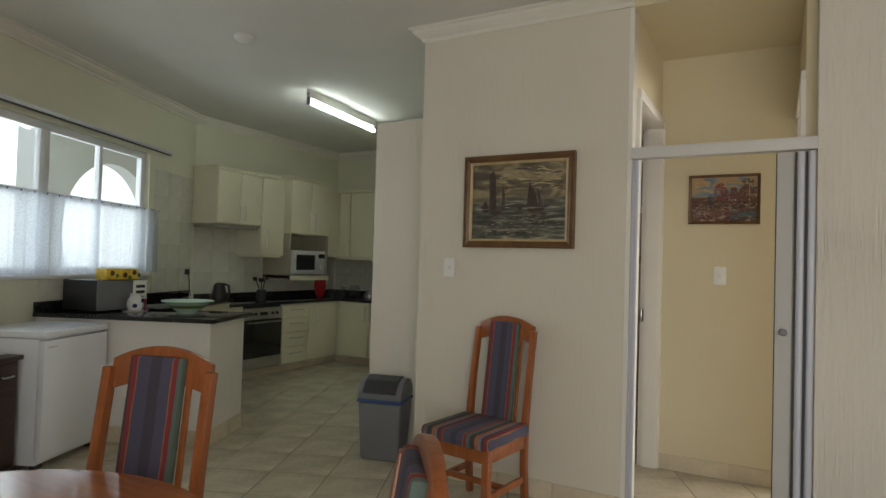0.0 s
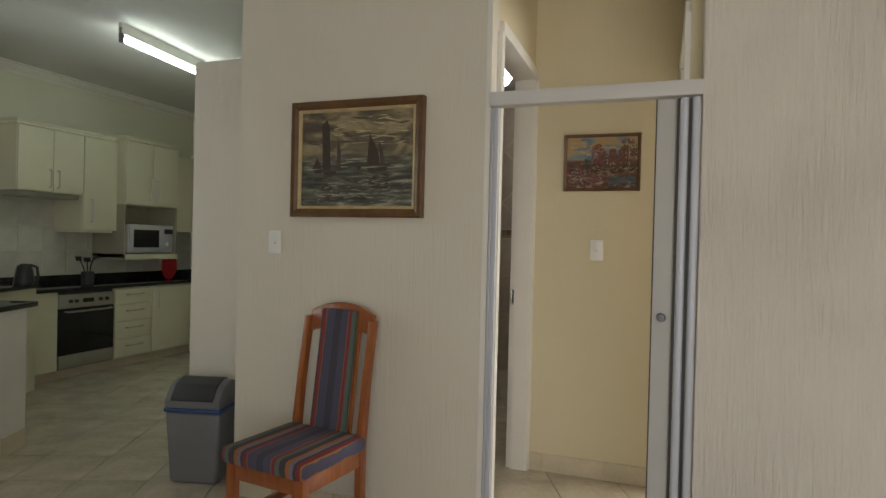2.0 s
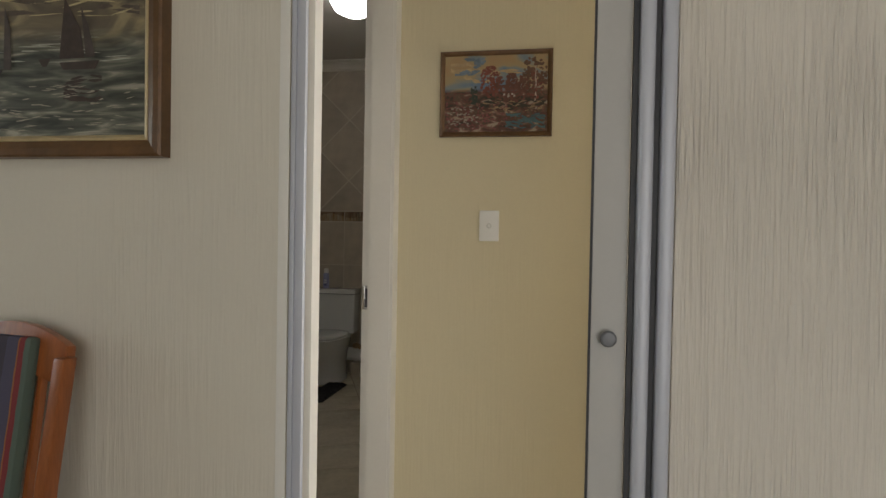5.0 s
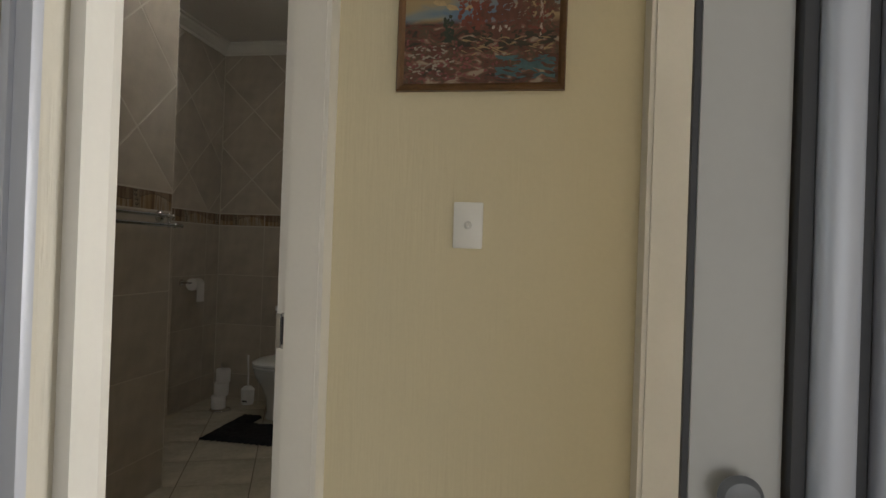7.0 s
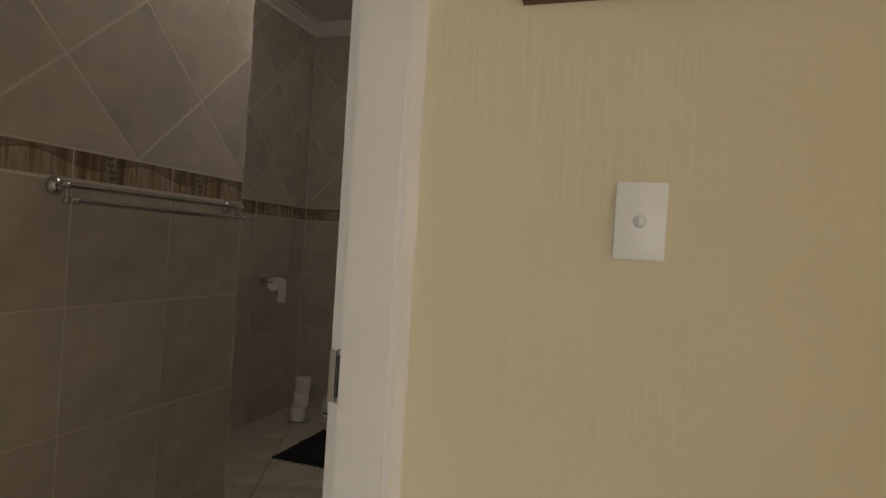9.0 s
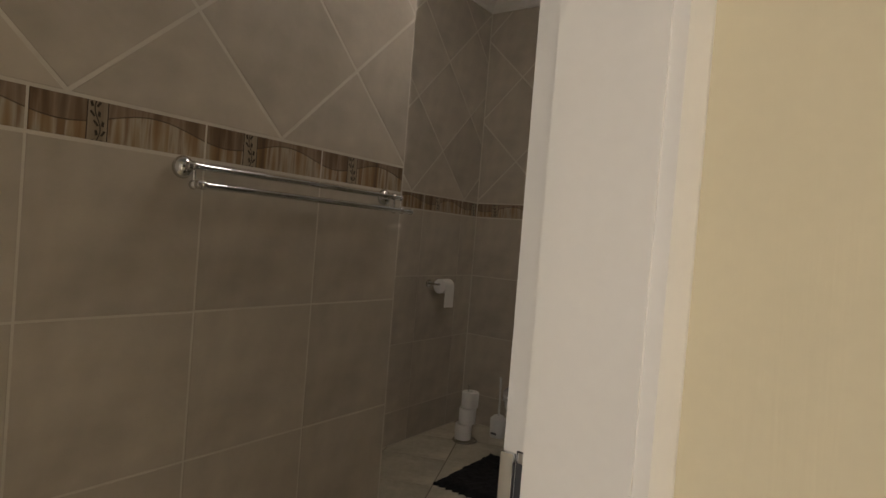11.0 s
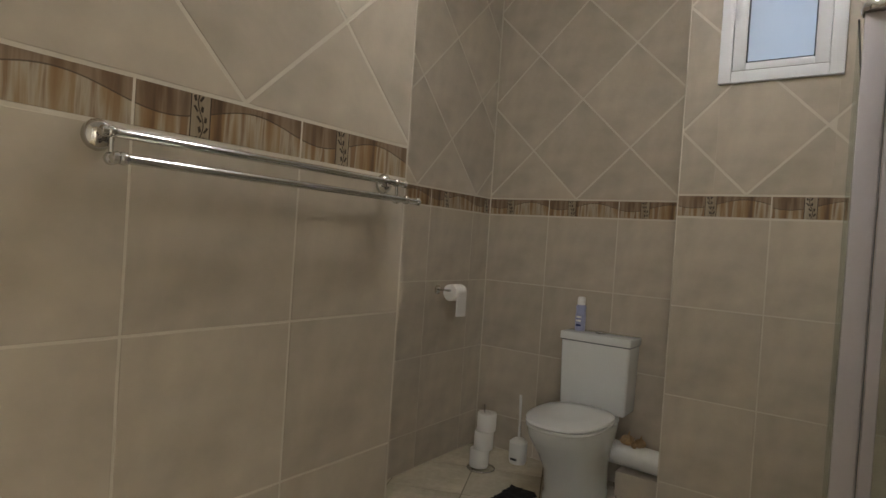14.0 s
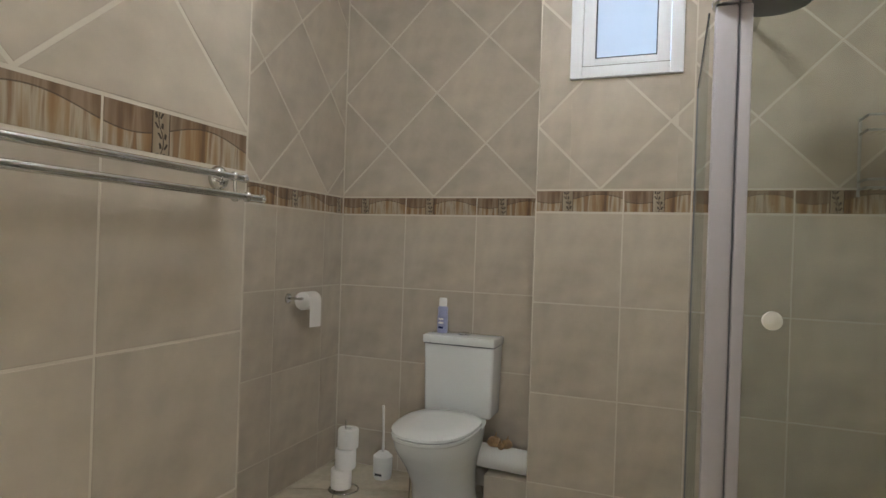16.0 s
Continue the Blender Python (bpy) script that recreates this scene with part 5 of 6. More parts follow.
for j in range(2):
    for i in range(8):
        z0 = BH + 0.093 + j * 0.245
        piece(shrink(i * 0.245, i * 0.245 + 0.245, z0, z0 + 0.245, 0.002), KTILE, wall_north, pose(CW + 0.02, 3.55, 0), "tile", 0.004)
ket = thing("kettle", pose(-4.62, 1.16, BH), "black kettle with steel sides on the counter", "kettle")
lathe("base", [(0, 0), (0.085, 0), (0.085, 0.02), (0, 0.02)], BLACK, ket)
lathe("body", [(0, 0.021), (0.08, 0.021), (0.085, 0.06), (0.07, 0.16), (0.055, 0.21), (0.03, 0.23), (0, 0.232)], BLACK, ket)
for a in (-30, 150):
    prism("steel_side", [(-0.03, 0.03), (0.03, 0.03), (0.022, 0.17), (-0.022, 0.17)], 0.004, STEEL, ket, pose(0, 0, 0, 0, 0, a) @ pose(0, -0.088, 0, -7), bev=0.001)
tube("grip", [(0.03, 0.03, 0.22), (0.09, 0.05, 0.20), (0.10, 0.055, 0.12), (0.085, 0.045, 0.05)], 0.012, BLACK, ket)
ut = thing("utensil_pot", pose(-4.70, 1.86, BH), "dark pot holding black kitchen utensils", "utensils")
lathe("pot", [(0, 0), (0.055, 0), (0.06, 0.13), (0.055, 0.13), (0.05, 0.01), (0, 0.01)], GREYD, ut)
for k, (dx, dy, l) in enumerate(((-0.03, -0.05, 0.26), (0.02, 0.03, 0.27), (-0.01, 0.06, 0.28), (0.03, -0.03, 0.25))):
    tube("utensil", [(0, 0, 0.012), (dx * 0.7, dy * 0.7, l * 0.7), (dx * 1.3, dy * 1.4, l)], 0.006, BLACK, ut)
    puff("spoon_head", 0.05, 0.07, 0.014, BLACK, ut, pose(dx * 1.35, dy * 1.5, l, 0, 70, 40 * k), n=6)
rc = thing("red_board", pose(-4.72, 2.96, BH), "red kitchen board leaning on the wall", "board")
prism("board", [(0.10 * math.cos(k * math.pi / 10), 0.16 + 0.16 * math.sin(k * math.pi / 10)) for k in range(20)], 0.014, RED, rc, pose(0, 0, 0, 0, 0, 80), bev=0.003)
for k, (x, y, r, h, mt, nm, lb) in enumerate(((-4.55, 3.25, 0.045, 0.15, GLASS, "glass_jar", "clear glass jar on the end counter"), (-4.40, 3.30, 0.085, 0.17, GLASS, "glass_jar", "large clear glass jar on the end counter"), (-4.12, 3.28, 0.08, 0.08, STEEL, "steel_pot", "small steel pot on the end counter"), (-3.88, 3.30, 0.07, 0.11, TEAL, "green_jar", "green glazed jar on the end counter"))):
    o = thing(nm, pose(x, y, BH), lb, "jar" if "jar" in nm else "pot")
    lathe("body", [(0, 0), (r * 0.8, 0), (r, h * 0.25), (r, h * 0.7), (r * 0.7, h), (r * 0.64, h), (r * 0.9, h * 0.68), (r * 0.88, h * 0.26), (0, 0.006)], mt, o, seg=20)
    lathe("lid", [(0, h), (r * 0.75, h), (r * 0.7, h + 0.015), (0.012, h + 0.02), (0.012, h + 0.035), (0, h + 0.036)], STEEL, o, seg=20)

tl = thing("fluorescent_lamp", pose(-3.05, 0.74, H - 0.135, 0, 0, 6.5), "bare lit fluorescent tube on a ceiling batten", "lamp")
box("batten", -0.018, 0.018, -0.01, 1.25, 0.052, 0.134, PLASTIC, tl, bev=0.004)
lathe("tube", [(0, 0), (0.019, 0.0), (0.019, 1.22), (0, 1.22)], TUBE_GLOW, tl, pose(0, 0.015, 0.015, -90), 16)
for y in (0.0, 1.235):
    box("end_cap", -0.016, 0.016, y - 0.01, y + 0.012, -0.012, 0.101, GREYP, tl, bev=0.003)
sm = thing("smoke_detector", pose(-2.60, -0.45, H), "white round smoke detector on the ceiling", "smoke detector")
lathe("case", [(0, 0), (0.065, 0), (0.065, -0.018), (0.045, -0.035), (0.02, -0.042), (0, -0.042)], PLASTIC, sm)

# ---- bathroom ----
rail = thing("towel_rail", pose(0, 0, 0), "double chrome towel rail on the tiled wall", "towel rail")
UX, UZ, LX, LZ = -1.281, 1.408, -1.247, 1.360
BALL = [(0, -0.0125), (0.007, -0.0105), (0.0115, -0.005), (0.0125, 0), (0.0115, 0.005), (0.007, 0.0105), (0, 0.0125)]
for y in (1.385, 2.185):
    lathe("rosette", [(0, 0), (0.029, 0), (0.030, 0.005), (0.027, 0.013), (0.021, 0.020), (0.012, 0.025), (0, 0.027)], CHROME, rail, pose(-1.333, y, 1.405, 0, 90), 28)
    tube("arm", [(-1.309, y, 1.405), (-1.297, y, 1.407), (UX, y, UZ)], [0.009, 0.006, 0.008], CHROME, rail)
    lathe("joint", BALL, CHROME, rail, pose(UX, y, UZ), 16)
    tube("drop", [(UX + 0.003, y, UZ - 0.01), (UX + 0.005, y, LZ + 0.004)], 0.0045, CHROME, rail)
    lathe("joint", BALL, CHROME, rail, pose(UX + 0.005, y, LZ), 16)
    tube("lower_arm", [(UX + 0.008, y, LZ), (LX, y + 0.006, LZ)], [0.006, 0.006], CHROME, rail)
    lathe("joint", BALL, CHROME, rail, pose(LX, y + 0.008, LZ), 16)
tube("upper_bar", [(UX, 1.388, UZ), (UX, 2.215, UZ)], 0.0088, CHROME, rail, seg=16)
tube("lower_bar", [(LX, 1.395, LZ), (LX, 2.24, LZ)], 0.0088, CHROME, rail, seg=16)
for y, x, z in ((2.222, UX, UZ), (2.247, LX, LZ), (1.374, UX, UZ), (1.380, LX, LZ)):
    lathe("finial", [(0, -0.013), (0.010, -0.006), (0.0115, 0.002), (0.007, 0.009), (0, 0.014)], CHROME, rail, pose(x, y, z, -90), 14)

wc = thing("toilet", pose(-1.30, 4.084, 0), "white close-coupled toilet with its lid closed", "toilet")


def loft(name, sections, mat, parent, seg=28, cap=True):
    """Closed skin through ovals: each (cx, cy, rx, ry front, ry back, z)."""
    bm = bmesh.new()
    rings = []
    for cx, cy, rx, rf, rb, z in sections:
        ring = []
        for k in range(seg):
            a = 2 * math.pi * k / seg
            c, s = math.cos(a), math.sin(a)
            e = 0.80
            ring.append(bm.verts.new((cx + rx * math.copysign(abs(c) ** e, c), cy + (rf if s < 0 else rb) * math.copysign(abs(s) ** e, s), z)))
        rings.append(ring)
    for a, b in zip(rings, rings[1:]):
        for k in range(seg):
            bm.faces.new((a[k], a[(k + 1) % seg], b[(k + 1) % seg], b[k]))
    if cap:
        bm.faces.new(rings[0]), bm.faces.new(rings[-1])
    bmesh.ops.recalc_face_normals(bm, faces=bm.faces)
    return finish(name, bm, mat, parent, smooth=True)


loft("pan", [(0, -0.32, 0.140, 0.20, 0.25, 0.0), (0, -0.32, 0.140, 0.20, 0.25, 0.02), (0, -0.32, 0.132, 0.19, 0.25, 0.045), (0, -0.33, 0.134, 0.21, 0.26, 0.16), (0, -0.35, 0.152, 0.25, 0.27, 0.25), (0, -0.37, 0.176, 0.29, 0.29, 0.32), (0, -0.38, 0.183, 0.312, 0.32, 0.365), (0, -0.38, 0.184, 0.315, 0.33, 0.395)], CERAMIC, wc)
loft("seat", [(0, -0.40, 0.185, 0.300, 0.20, 0.397), (0, -0.40, 0.190, 0.305, 0.205, 0.402), (0, -0.40, 0.190, 0.305, 0.205, 0.412), (0, -0.40, 0.186, 0.30, 0.2, 0.415)], CERAMIC, wc)
loft("lid", [(0, -0.40, 0.186, 0.300, 0.20, 0.418), (0, -0.40, 0.191, 0.306, 0.205, 0.423), (0, -0.40, 0.190, 0.304, 0.205, 0.434), (0, -0.40, 0.17, 0.28, 0.18, 0.442), (0, -0.40, 0.10, 0.18, 0.1, 0.446)], CERAMIC, wc)
bm = bmesh.new()
a = [bm.verts.new((x, y, z)) for x, y, z in ((-0.180, -0.172, 0.40), (0.180, -0.172, 0.40), (0.180, -0.005, 0.40), (-0.180, -0.005, 0.40))]
b = [bm.verts.new((x, y, z)) for x, y, z in ((-0.188, -0.180, 0.765), (0.188, -0.180, 0.765), (0.188, -0.005, 0.765), (-0.188, -0.005, 0.765))]
bm.faces.new(a[::-1]), bm.faces.new(b)
for i in range(4):
    bm.faces.new((a[i], a[(i + 1) % 4], b[(i + 1) % 4], b[i]))
bmesh.ops.recalc_face_normals(bm, faces=bm.faces)
bmesh.ops.bevel(bm, geom=bm.edges[:], offset=0.016, segments=4, profile=0.5, affect="EDGES")
finish("cistern", bm, CERAMIC, wc, smooth=True)
box("cistern_lid", -0.194, 0.194, -0.188, -0.004, 0.763, 0.806, CERAMIC, wc, bev=0.010)
# Grey strip in place of the shade under the cistern lid.
box("shadow_gap", -0.187, 0.187, -0.180, -0.006, 0.758, 0.764, GREYP, wc)
# Thin dark layer paints the shade between seat and lid.
loft("seat_gap", [(0, -0.40, 0.181, 0.296, 0.196, 0.4145), (0, -0.40, 0.181, 0.296, 0.196, 0.4185)], GREYP, wc)
lathe("flush_button", [(0, 0.805), (0.030, 0.805), (0.030, 0.812), (0.025, 0.818), (0.012, 0.821), (0, 0.821)], CHROME, wc, pose(0.0, -0.09, 0))
can = thing("air_freshener", pose(-1.425, 4.0, 0.806), "lilac air freshener can on the cistern", "spray can")
lathe("can", [(0, 0), (0.026, 0), (0.028, 0.006), (0.028, 0.085), (0.025, 0.105), (0.028, 0.13), (0.022, 0.14), (0, 0.14)], LILAC, can)
for dz in (0.025, 0.05, 0.07):
    box("print_patch", -0.012, 0.014, -0.0292, -0.0275, dz, dz + 0.010, NAVY if dz < 0.04 else PLASTIC, can)
lathe("cap", [(0, 0.1405), (0.021, 0.1405), (0.021, 0.176), (0.017, 0.184), (0, 0.184)], PLASTIC, can)
holder = thing("toilet_roll_holder", pose(-2.099, 3.57, 0.975), "chrome holder with a white toilet roll", "toilet roll holder")
lathe("rosette", [(0, 0), (0.026, 0), (0.026, 0.006), (0.014, 0.012), (0, 0.013)], CHROME, holder, pose(0, 0, 0, 0, 90))
tube("arm", [(0.01, 0, 0), (0.05, 0, 0.002), (0.066, 0.012, 0), (0.066, 0.15, 0)], 0.007, CHROME, holder)
lathe("roll", [(0.02, 0), (0.046, 0), (0.046, 0.10), (0.02, 0.10), (0.02, 0)], PAPER, holder, pose(0.066, 0.03, -0.012, -90))
prism("hanging_sheet", [(0, 0), (0.10, 0), (0.10, -0.135), (0, -0.131)], 0.0015, PAPER, holder, pose(0.1125, 0.03, -0.01, 0, 0, 90))
stand = thing("spare_roll_stand", pose(-1.83, 3.72, 0), "chrome wire stand with three spare toilet rolls", "toilet roll stand")
tube("base_ring", [(0.075 * math.cos(k * math.pi / 10), 0.075 * math.sin(k * math.pi / 10), 0.006) for k in range(20)], 0.004, CHROME, stand, closed=True)
tube("stem", [(-0.073, 0, 0.006), (0, 0, 0.008), (0, 0, 0.36)], 0.004, CHROME, stand)
for k in range(3):
    lathe("roll", [(0.02, 0), (0.050, 0.001), (0.053, 0.008), (0.053, 0.092), (0.050, 0.099), (0.02, 0.1), (0.02, 0)], PAPER, stand, pose((-0.016, 0.004, 0.014)[k], 0.003 * k, 0.012 + k * 0.103))
brush = thing("toilet_brush", pose(-1.728, 3.955, 0), "white plastic toilet brush in its pot", "toilet brush")
lathe("pot", [(0, 0), (0.045, 0), (0.05, 0.02), (0.052, 0.12), (0.045, 0.125), (0.03, 0.14), (0, 0.142)], PLASTIC, brush)
tube("stick", [(0, 0, 0.14), (0.0, 0.0, 0.24), (-0.006, 0, 0.39)], [0.008, 0.006, 0.008], PLASTIC, brush)
box("maker_label", -0.02, 0.02, -0.0535, -0.051, 0.025, 0.037, GREYD, brush)
pip = thing("boxed_pipe", pose(0, 0, 0), "white tiled-in waste pipe along the wall", "pipe")
box("plinth_step", -1.14, -0.888, 3.90, 4.078, 0.004, 0.13, TILE, pip, bev=0.004)
tube("pipe", [(-1.20, 3.99, 0.20), (-0.888, 3.96, 0.20)], 0.060, PLASTIC, pip, seg=20)
orn = thing("shell_ornament", pose(-1.08, 3.96, 0.259), "small brown shell ornaments on the pipe", "ornament")
for k, (x, y, s) in enumerate(((-0.03, 0, 0.05), (0.03, 0.01, 0.042), (0.0, -0.015, 0.034))):
    puff("shell", s * 1.3, s, s, SHELL, orn, pose(x, y, 0, 20 * k, 0, 50 * k), n=8, power=0.6)
    tube("spike", [(x, y, s * 0.6), (x + 0.012, y, s * 1.5)], [0.008, 0.001], SHELL, orn, seg=6)
mt = thing("bath_mat", pose(-1.33, 3.33, 0, 0, 0, 0), "black tufted pedestal mat on the tiled floor", "bath mat")
bm = bmesh.new()
rng = random.Random(5)
nx, ny = 34, 38
gv = {}
for i in range(nx + 1):
    for j in range(ny + 1):
        u, v = i / nx * 2 - 1, j / ny * 2 - 1
        e = 0.014 * (math.sin(j * 2.4) * (abs(u) > 0.9) + math.sin(i * 2.4) * (abs(v) > 0.9))
        edge = min(1, 8 * (1 - max(abs(u), abs(v))))
        gv[i, j] = bm.verts.new((u * (0.25 + e), v * (0.29 + e), 0.003 + 0.020 * edge + rng.uniform(0, 0.010) * edge))
for i in range(nx):
    for j in range(ny):
        u, v = (i + 0.5) / nx * 2 - 1, (j + 0.5) / ny * 2 - 1
        if abs(u) < 0.40 and v > 0.20:
            continue
        bm.faces.new((gv[i, j], gv[i + 1, j], gv[i + 1, j + 1], gv[i, j + 1]))
r = bmesh.ops.extrude_face_region(bm, geom=bm.faces[:])
for q in r["geom"]:
    if isinstance(q, bmesh.types.BMVert):
        q.co.z = 0.001
bmesh.ops.delete(bm, geom=[v for v in bm.verts if not v.link_faces], context="VERTS")
bmesh.ops.recalc_face_normals(bm, faces=bm.faces)
finish("pile", bm, MATBLK, mt, smooth=True)

bw = setting(new("window_2"), "small white window with a frosted pane", "window")
FROST = material("frosted_pane", (0.42, 0.46, 0.50), 0.5, var=0.02, bump=0.05, trans=0.6)
fw = 0.05
boxes("outer_frame", [(WX0 - 0.012, WX0 + fw - 0.01, 3.700, 3.76, WZ0 - 0.012, WZ1), (WX1 - fw + 0.01, WX1 + 0.012, 3.700, 3.76, WZ0 - 0.012, WZ1), (WX0 + fw - 0.01, WX1 - fw + 0.01, 3.700, 3.76, WZ0 - 0.012, WZ0 + fw - 0.012), (WX0 + fw - 0.01, WX1 - fw + 0.01, 3.700, 3.76, WZ1 - fw, WZ1)], WINFR, bw, bev=0.004)
s = 0.052
boxes("sash", [(WX0 + 0.042, WX0 + 0.042 + s, 3.708, 3.75, WZ0 + 0.040, WZ1 - 0.055), (WX1 - 0.042 - s, WX1 - 0.042, 3.708, 3.75, WZ0 + 0.040, WZ1 - 0.055), (WX0 + 0.042 + s, WX1 - 0.042 - s, 3.708, 3.75, WZ0 + 0.040, WZ0 + 0.072), (WX0 + 0.042 + s, WX1 - 0.042 - s, 3.708, 3.75, WZ1 - 0.055 - s, WZ1 - 0.055)], WINFR, bw, bev=0.004)
boxes("bead", [(WX0 + 0.0935, WX0 + 0.099, 3.711, 3.7235, WZ0 + 0.072, WZ1 - 0.107), (WX1 - 0.099, WX1 - 0.0935, 3.711, 3.7235, WZ0 + 0.072, WZ1 - 0.107), (WX0 + 0.099, WX1 - 0.099, 3.711, 3.7235, WZ0 + 0.072, WZ0 + 0.077), (WX0 + 0.041, WX1 - 0.041, 3.704, 3.7075, WZ0 + 0.036, WZ0 + 0.040)], SEAL_SHADE, bw)
box("pane", WX0 + 0.09, WX1 - 0.09, 3.724, 3.730, WZ0 + 0.07, WZ1 - 0.105, FROST, bw).visible_shadow = False

sh = thing("shower_enclosure", pose(0, 0, 0), "white framed glass shower enclosure with a round knob", "shower")
box("corner_post", -0.206, -0.148, 2.84, 2.90, 0.06, 1.95, SHOWERFR, sh, bev=0.008)
box("post_seal", -0.1475, -0.1445, 2.842, 2.88, 0.06, 1.95, GREYP, sh)
box("door_stile", -0.143, -0.112, 2.842, 2.88, 0.07, 1.95, SHOWERFR, sh, bev=0.005)
lathe("post_cap", [(0, 0), (0.05, 0), (0.052, 0.012), (0.045, 0.028), (0, 0.03)], CHROME, sh, pose(-0.165, 2.865, 1.951), 20)
box("side_pane", -0.222, -0.217, 2.90, 3.714, 0.07, 1.95, GLASS, sh).visible_shadow = False
box("pane_edge", -0.2235, -0.2165, 3.708, 3.714, 0.07, 1.95, GREYP, sh)
box("pane_top_edge", -0.2225, -0.2175, 2.90, 3.708, 1.95, 1.954, SEAL_SHADE, sh)
box("door_pane", -0.112, 0.80, 2.858, 2.864, 0.07, 1.95, GLASS, sh).visible_shadow = False
box("sill", -0.222, 0.83, 2.835, 2.905, 0.0, 0.06, WINFR, sh, bev=0.004)
box("side_sill", -0.235, -0.205, 2.906, 3.714, 0.0, 0.06, WINFR, sh, bev=0.004)
lathe("knob", [(0, 0), (0.011, 0), (0.011, 0.018), (0.022, 0.022), (0.0255, 0.03), (0.024, 0.042), (0.017, 0.047), (0, 0.048)], CORN, sh, pose(-0.045, 2.858, 1.09, 90))
cad = thing("shower_caddy", pose(0.352, 3.714, 0), "chrome wire caddy hung on the shower wall", "shower caddy")
for z in (1.79, 1.735, 1.555, 1.525):
    tube("basket_wire", [(0, -0.002, z), (0, -0.11, z), (0.24, -0.11, z), (0.24, -0.002, z)], 0.005, STEEL, cad, seg=8)
for x in (0.0, 0.24):
    tube("upright", [(x, -0.004, 1.50), (x, -0.004, 1.80)], 0.0055, STEEL, cad, seg=8)
for k in range(9):
    tube("shelf_wire", [(0.03 * k, -0.004, 1.735), (0.03 * k, -0.11, 1.735)], 0.002, CHROME, cad, seg=6)
    tube("shelf_wire", [(0.03 * k, -0.004, 1.525), (0.03 * k, -0.11, 1.525)], 0.002, CHROME, cad, seg=6)
hd = thing("overhead_shower", pose(-0.02, 3.20, 2.075), "large dark round overhead shower on a chrome arm", "shower")
lathe("rose", [(0, 0), (0.11, 0.0), (0.125, 0.012), (0.10, 0.03), (0.03, 0.045), (0, 0.05)], BLACK, hd)
tube("arm", [(0, 0, 0.045), (0, 0.1, 0.10), (0, 0.516, 0.10)], 0.012, CHROME, hd)
dome = thing("ceiling_lamp", pose(-0.645, 2.395, 0), "lit round opal ceiling lamp in the bathroom", "lamp")
lathe("rim", [(0, H - 0.001), (0.18, H - 0.001), (0.184, H - 0.012), (0.18, H - 0.03), (0, H - 0.03)], PLASTIC, dome, seg=36)
lathe("shade", [(0.17, H - 0.031), (0.172, H - 0.07), (0.16, H - 0.13), (0.13, H - 0.18), (0.08, H - 0.207), (0, H - 0.217)], DOME_GLOW, dome, seg=36)

for z, r, mt_ in ((1.245, 0.0025, SEAL_SHADE), (1.165, 0.007, GREYP)):
    lathe("paint_chip", [(0, 0), (r, 0), (r * 0.7, 0.0004), (0, 0.0005)], mt_, bpy.data.objects["door_1"], pose(-0.048, 0.956, z, 90), 10)

# ---- bedroom ----
bed = thing("bed", pose(0, 0, 0), "bed with a yellow floral cover and dark red base", "bed")
box("base", 1.70, 3.15, 2.15, 4.15, 0.10, 0.32, BEDWOOD, bed, bev=0.015)
bm = bmesh.new()
nx, ny = 24, 30
gv = {}
for i in range(nx + 1):
    for j in range(ny + 1):
        u, v = i / nx, j / ny
        e = min(1.0, 9 * min(u, 1 - u)) ** 0.5
        gv[i, j] = bm.verts.new((1.66 + 1.53 * u, 2.11 + 2.05 * v, 0.30 + 0.30 * e + 0.012 * noise.noise(Vector((u * 5, v * 6, 2))) + (0.02 * math.sin(v * 23) * (1 - e))))
for i in range(nx):
    for j in range(ny):
        bm.faces.new((gv[i, j], gv[i + 1, j], gv[i + 1, j + 1], gv[i, j + 1]))
finish("cover", bm, QUILT, bed, smooth=True)
for fx in (1.75, 3.0):
    for fy in (2.25, 3.95):
        box("foot", fx, fx + 0.07, fy, fy + 0.07, 0, 0.10, BEDWOOD, bed, bev=0.006)
for k, (x, y, z, w, h, tilt, rz, mat_) in enumerate(((2.05, 3.93, 0.62, 0.68, 0.50, 62, 6, LINEN), (2.62, 3.98, 0.62, 0.68, 0.50, 66, -4, LINEN), (2.02, 3.66, 0.60, 0.52, 0.40, 55, 10, QUILT), (2.55, 3.68, 0.60, 0.52, 0.38, 52, -8, QUILT), (2.10, 4.05, 0.86, 0.60, 0.44, 70, 14, LINEN))):
    p = thing("pillow", pose(x, y, z, 0, 0, rz), "white crumpled pillow on the bed" if mat_ is LINEN else "yellow floral cushion on the bed", "pillow", "pillows on the bed")
    puff("cushion", w, h, 0.17, mat_, p, pose(0, 0, h * 0.40, tilt), power=0.5, crease=0.05, seed=k + 1)
pf = thing("photo_frame", pose(2.335, 4.2, 1.79), "tall black frame with five small seaside photographs", "picture frame")
frame_rails("frame", 0.265, 0.66, 0, 0.020, -0.025, 0, BLACKFR, pf)
box("mount", -0.115, 0.115, -0.012, -0.004, -0.315, 0.315, MOUNT, pf)
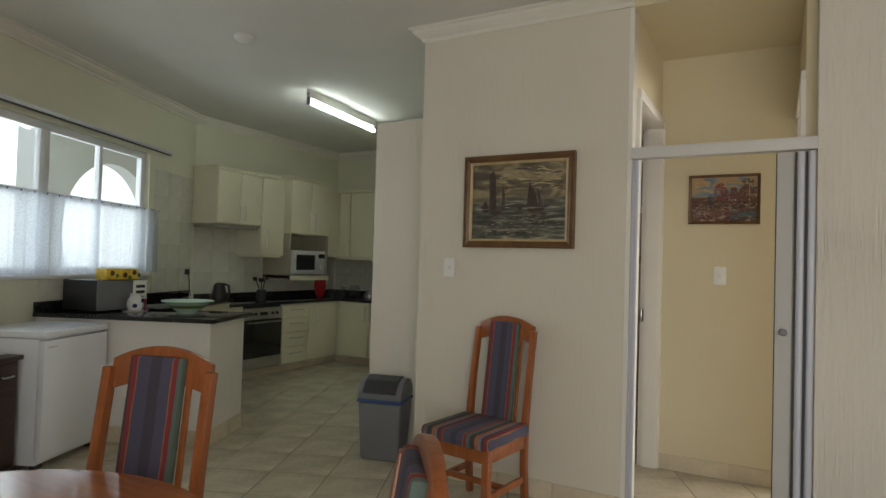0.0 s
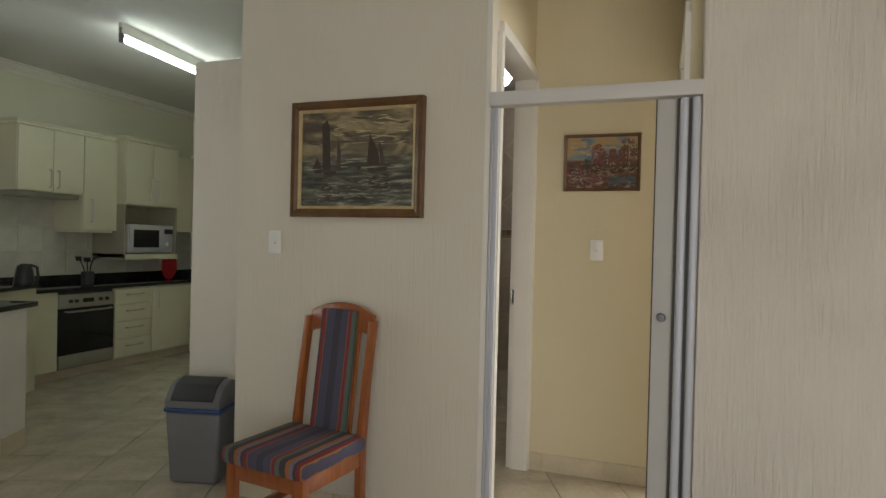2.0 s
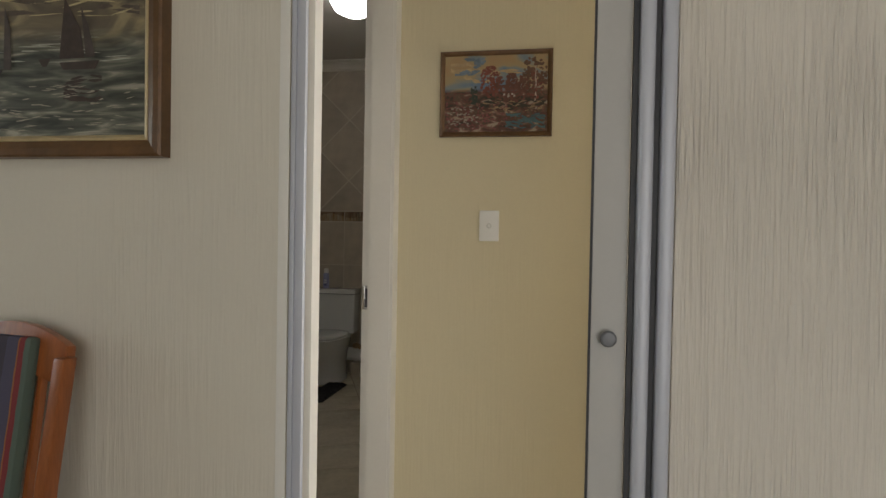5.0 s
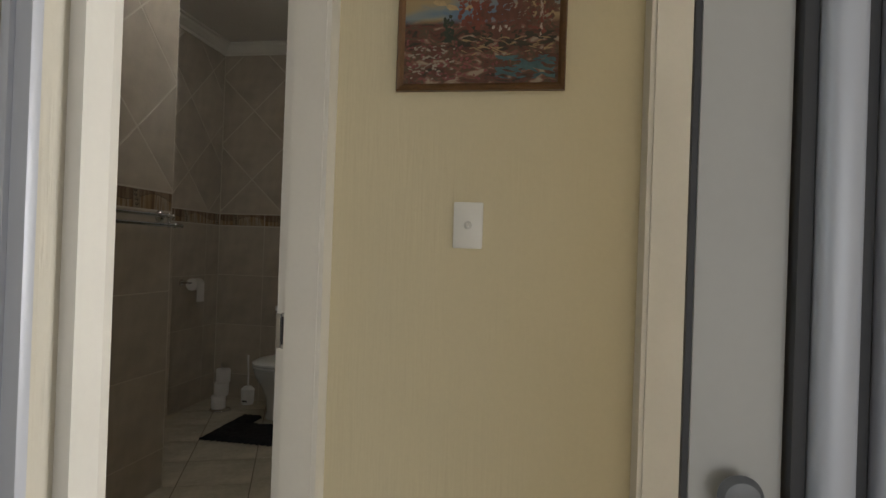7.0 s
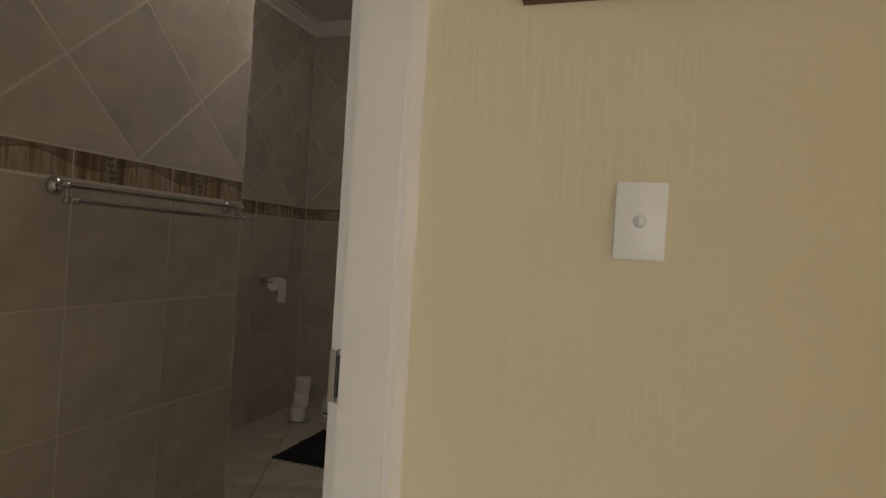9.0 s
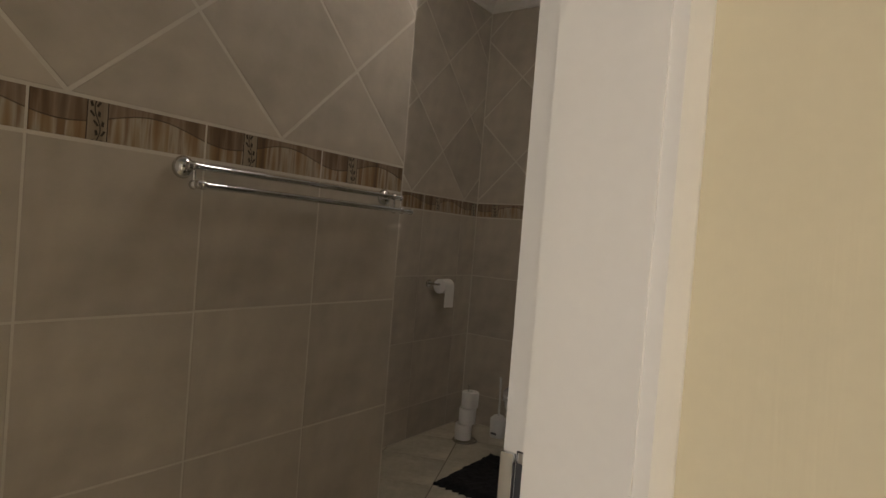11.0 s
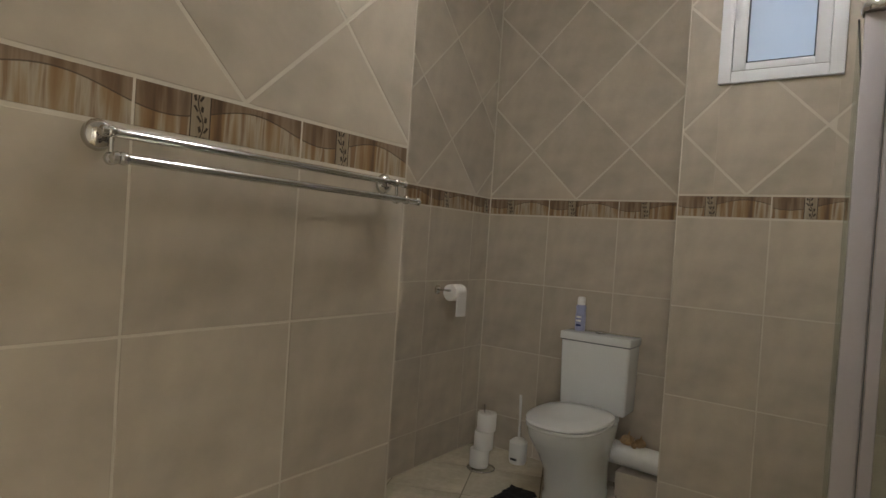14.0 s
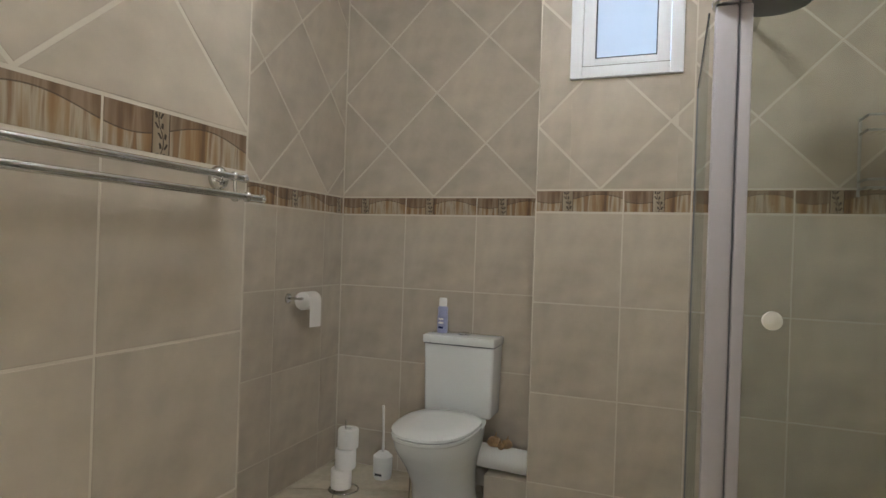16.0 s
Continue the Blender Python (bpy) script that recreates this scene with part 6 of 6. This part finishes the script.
for k in range(5):
    z = 0.235 - k * 0.1175
    box("photograph_sky", -0.072, 0.072, -0.0135, -0.012, z - 0.005, z + 0.043, paint("photo_sky", (0.36, 0.50, 0.58)), pf)
    box("photograph_sea", -0.072, 0.072, -0.0137, -0.012, z - 0.043, z - 0.005, paint("photo_sea", (0.22, 0.33, 0.34)) if k % 2 else paint("photo_sand", (0.40, 0.40, 0.36)), pf)
    strokes("photograph_detail", 9, paint("photo_dark", (0.10, 0.12, 0.13)), pf, (-0.07, 0.07, z - 0.03, z + 0.025), (0.016, 0.005), 30 + k, -0.0139)
rug = thing("bedside_rug", pose(1.36, 3.1, 0, 0, 0, 0), "small dark patterned rug beside the bed", "rug")
box("pile", -0.26, 0.26, -0.55, 0.55, 0.001, 0.012, BROWNC, rug, bev=0.003)
boxes("border", [(-0.23, -0.20, -0.5, 0.5, 0.0125, 0.014), (0.20, 0.23, -0.5, 0.5, 0.0125, 0.014), (-0.12, 0.12, -0.3, 0.3, 0.0125, 0.0135)], SHELL, rug)

# ---- outside the kitchen window: porch with a round opening ----
po = setting(new("porch"), "white rendered porch wall with a round opening", "porch")
po.matrix_basis = KIT
PX = WL - 1.55
arch_c, arch_r, mid = 3.1, 0.90, 1.62
bm = bmesh.new()
rings = []
for x in (PX, PX - 0.2):
    inner, outer = [], []
    for k in range(48):
        c, d = math.cos(2 * math.pi * k / 48), math.sin(2 * math.pi * k / 48)
        q = max(abs(c), abs(d))
        inner.append(bm.verts.new((x, arch_c + arch_r * c, mid + arch_r * d)))
        u, w = c / q, d / q
        outer.append(bm.verts.new((x, arch_c + u * (2.1 if u > 0 else 1.15), mid + w * (1.13 if w > 0 else 1.62))))
    rings.append(inner)
    for k in range(48):
        bm.faces.new((inner[k], inner[(k + 1) % 48], outer[(k + 1) % 48], outer[k]))
for k in range(48):
    bm.faces.new((rings[0][k], rings[0][(k + 1) % 48], rings[1][(k + 1) % 48], rings[1][k]))
bmesh.ops.recalc_face_normals(bm, faces=bm.faces)
finish("arch_wall", bm, OUTW, po)
box("porch_roof", PX - 0.3, WL - 0.14, 1.7, 5.3, 2.76, 2.9, OUTW, po)
box("pillar", PX - 0.2, PX, 1.75, 1.945, 0, 2.755, OUTW, po)
WHITE_SKY = glow("hazy_bright_sky", (0.93, 0.97, 1.0), 1.25)
setting(box("backdrop", WL - 2.75, WL - 2.7, -3.0, 9.0, -0.12, 6.0, WHITE_SKY, m=KIT), "plain bright hazy sky beyond the porch", "backdrop")
gr = setting(box("ground", -60, 60, -60, 60, -0.3, -0.13, GROUND), "pale paved ground outside", "ground")
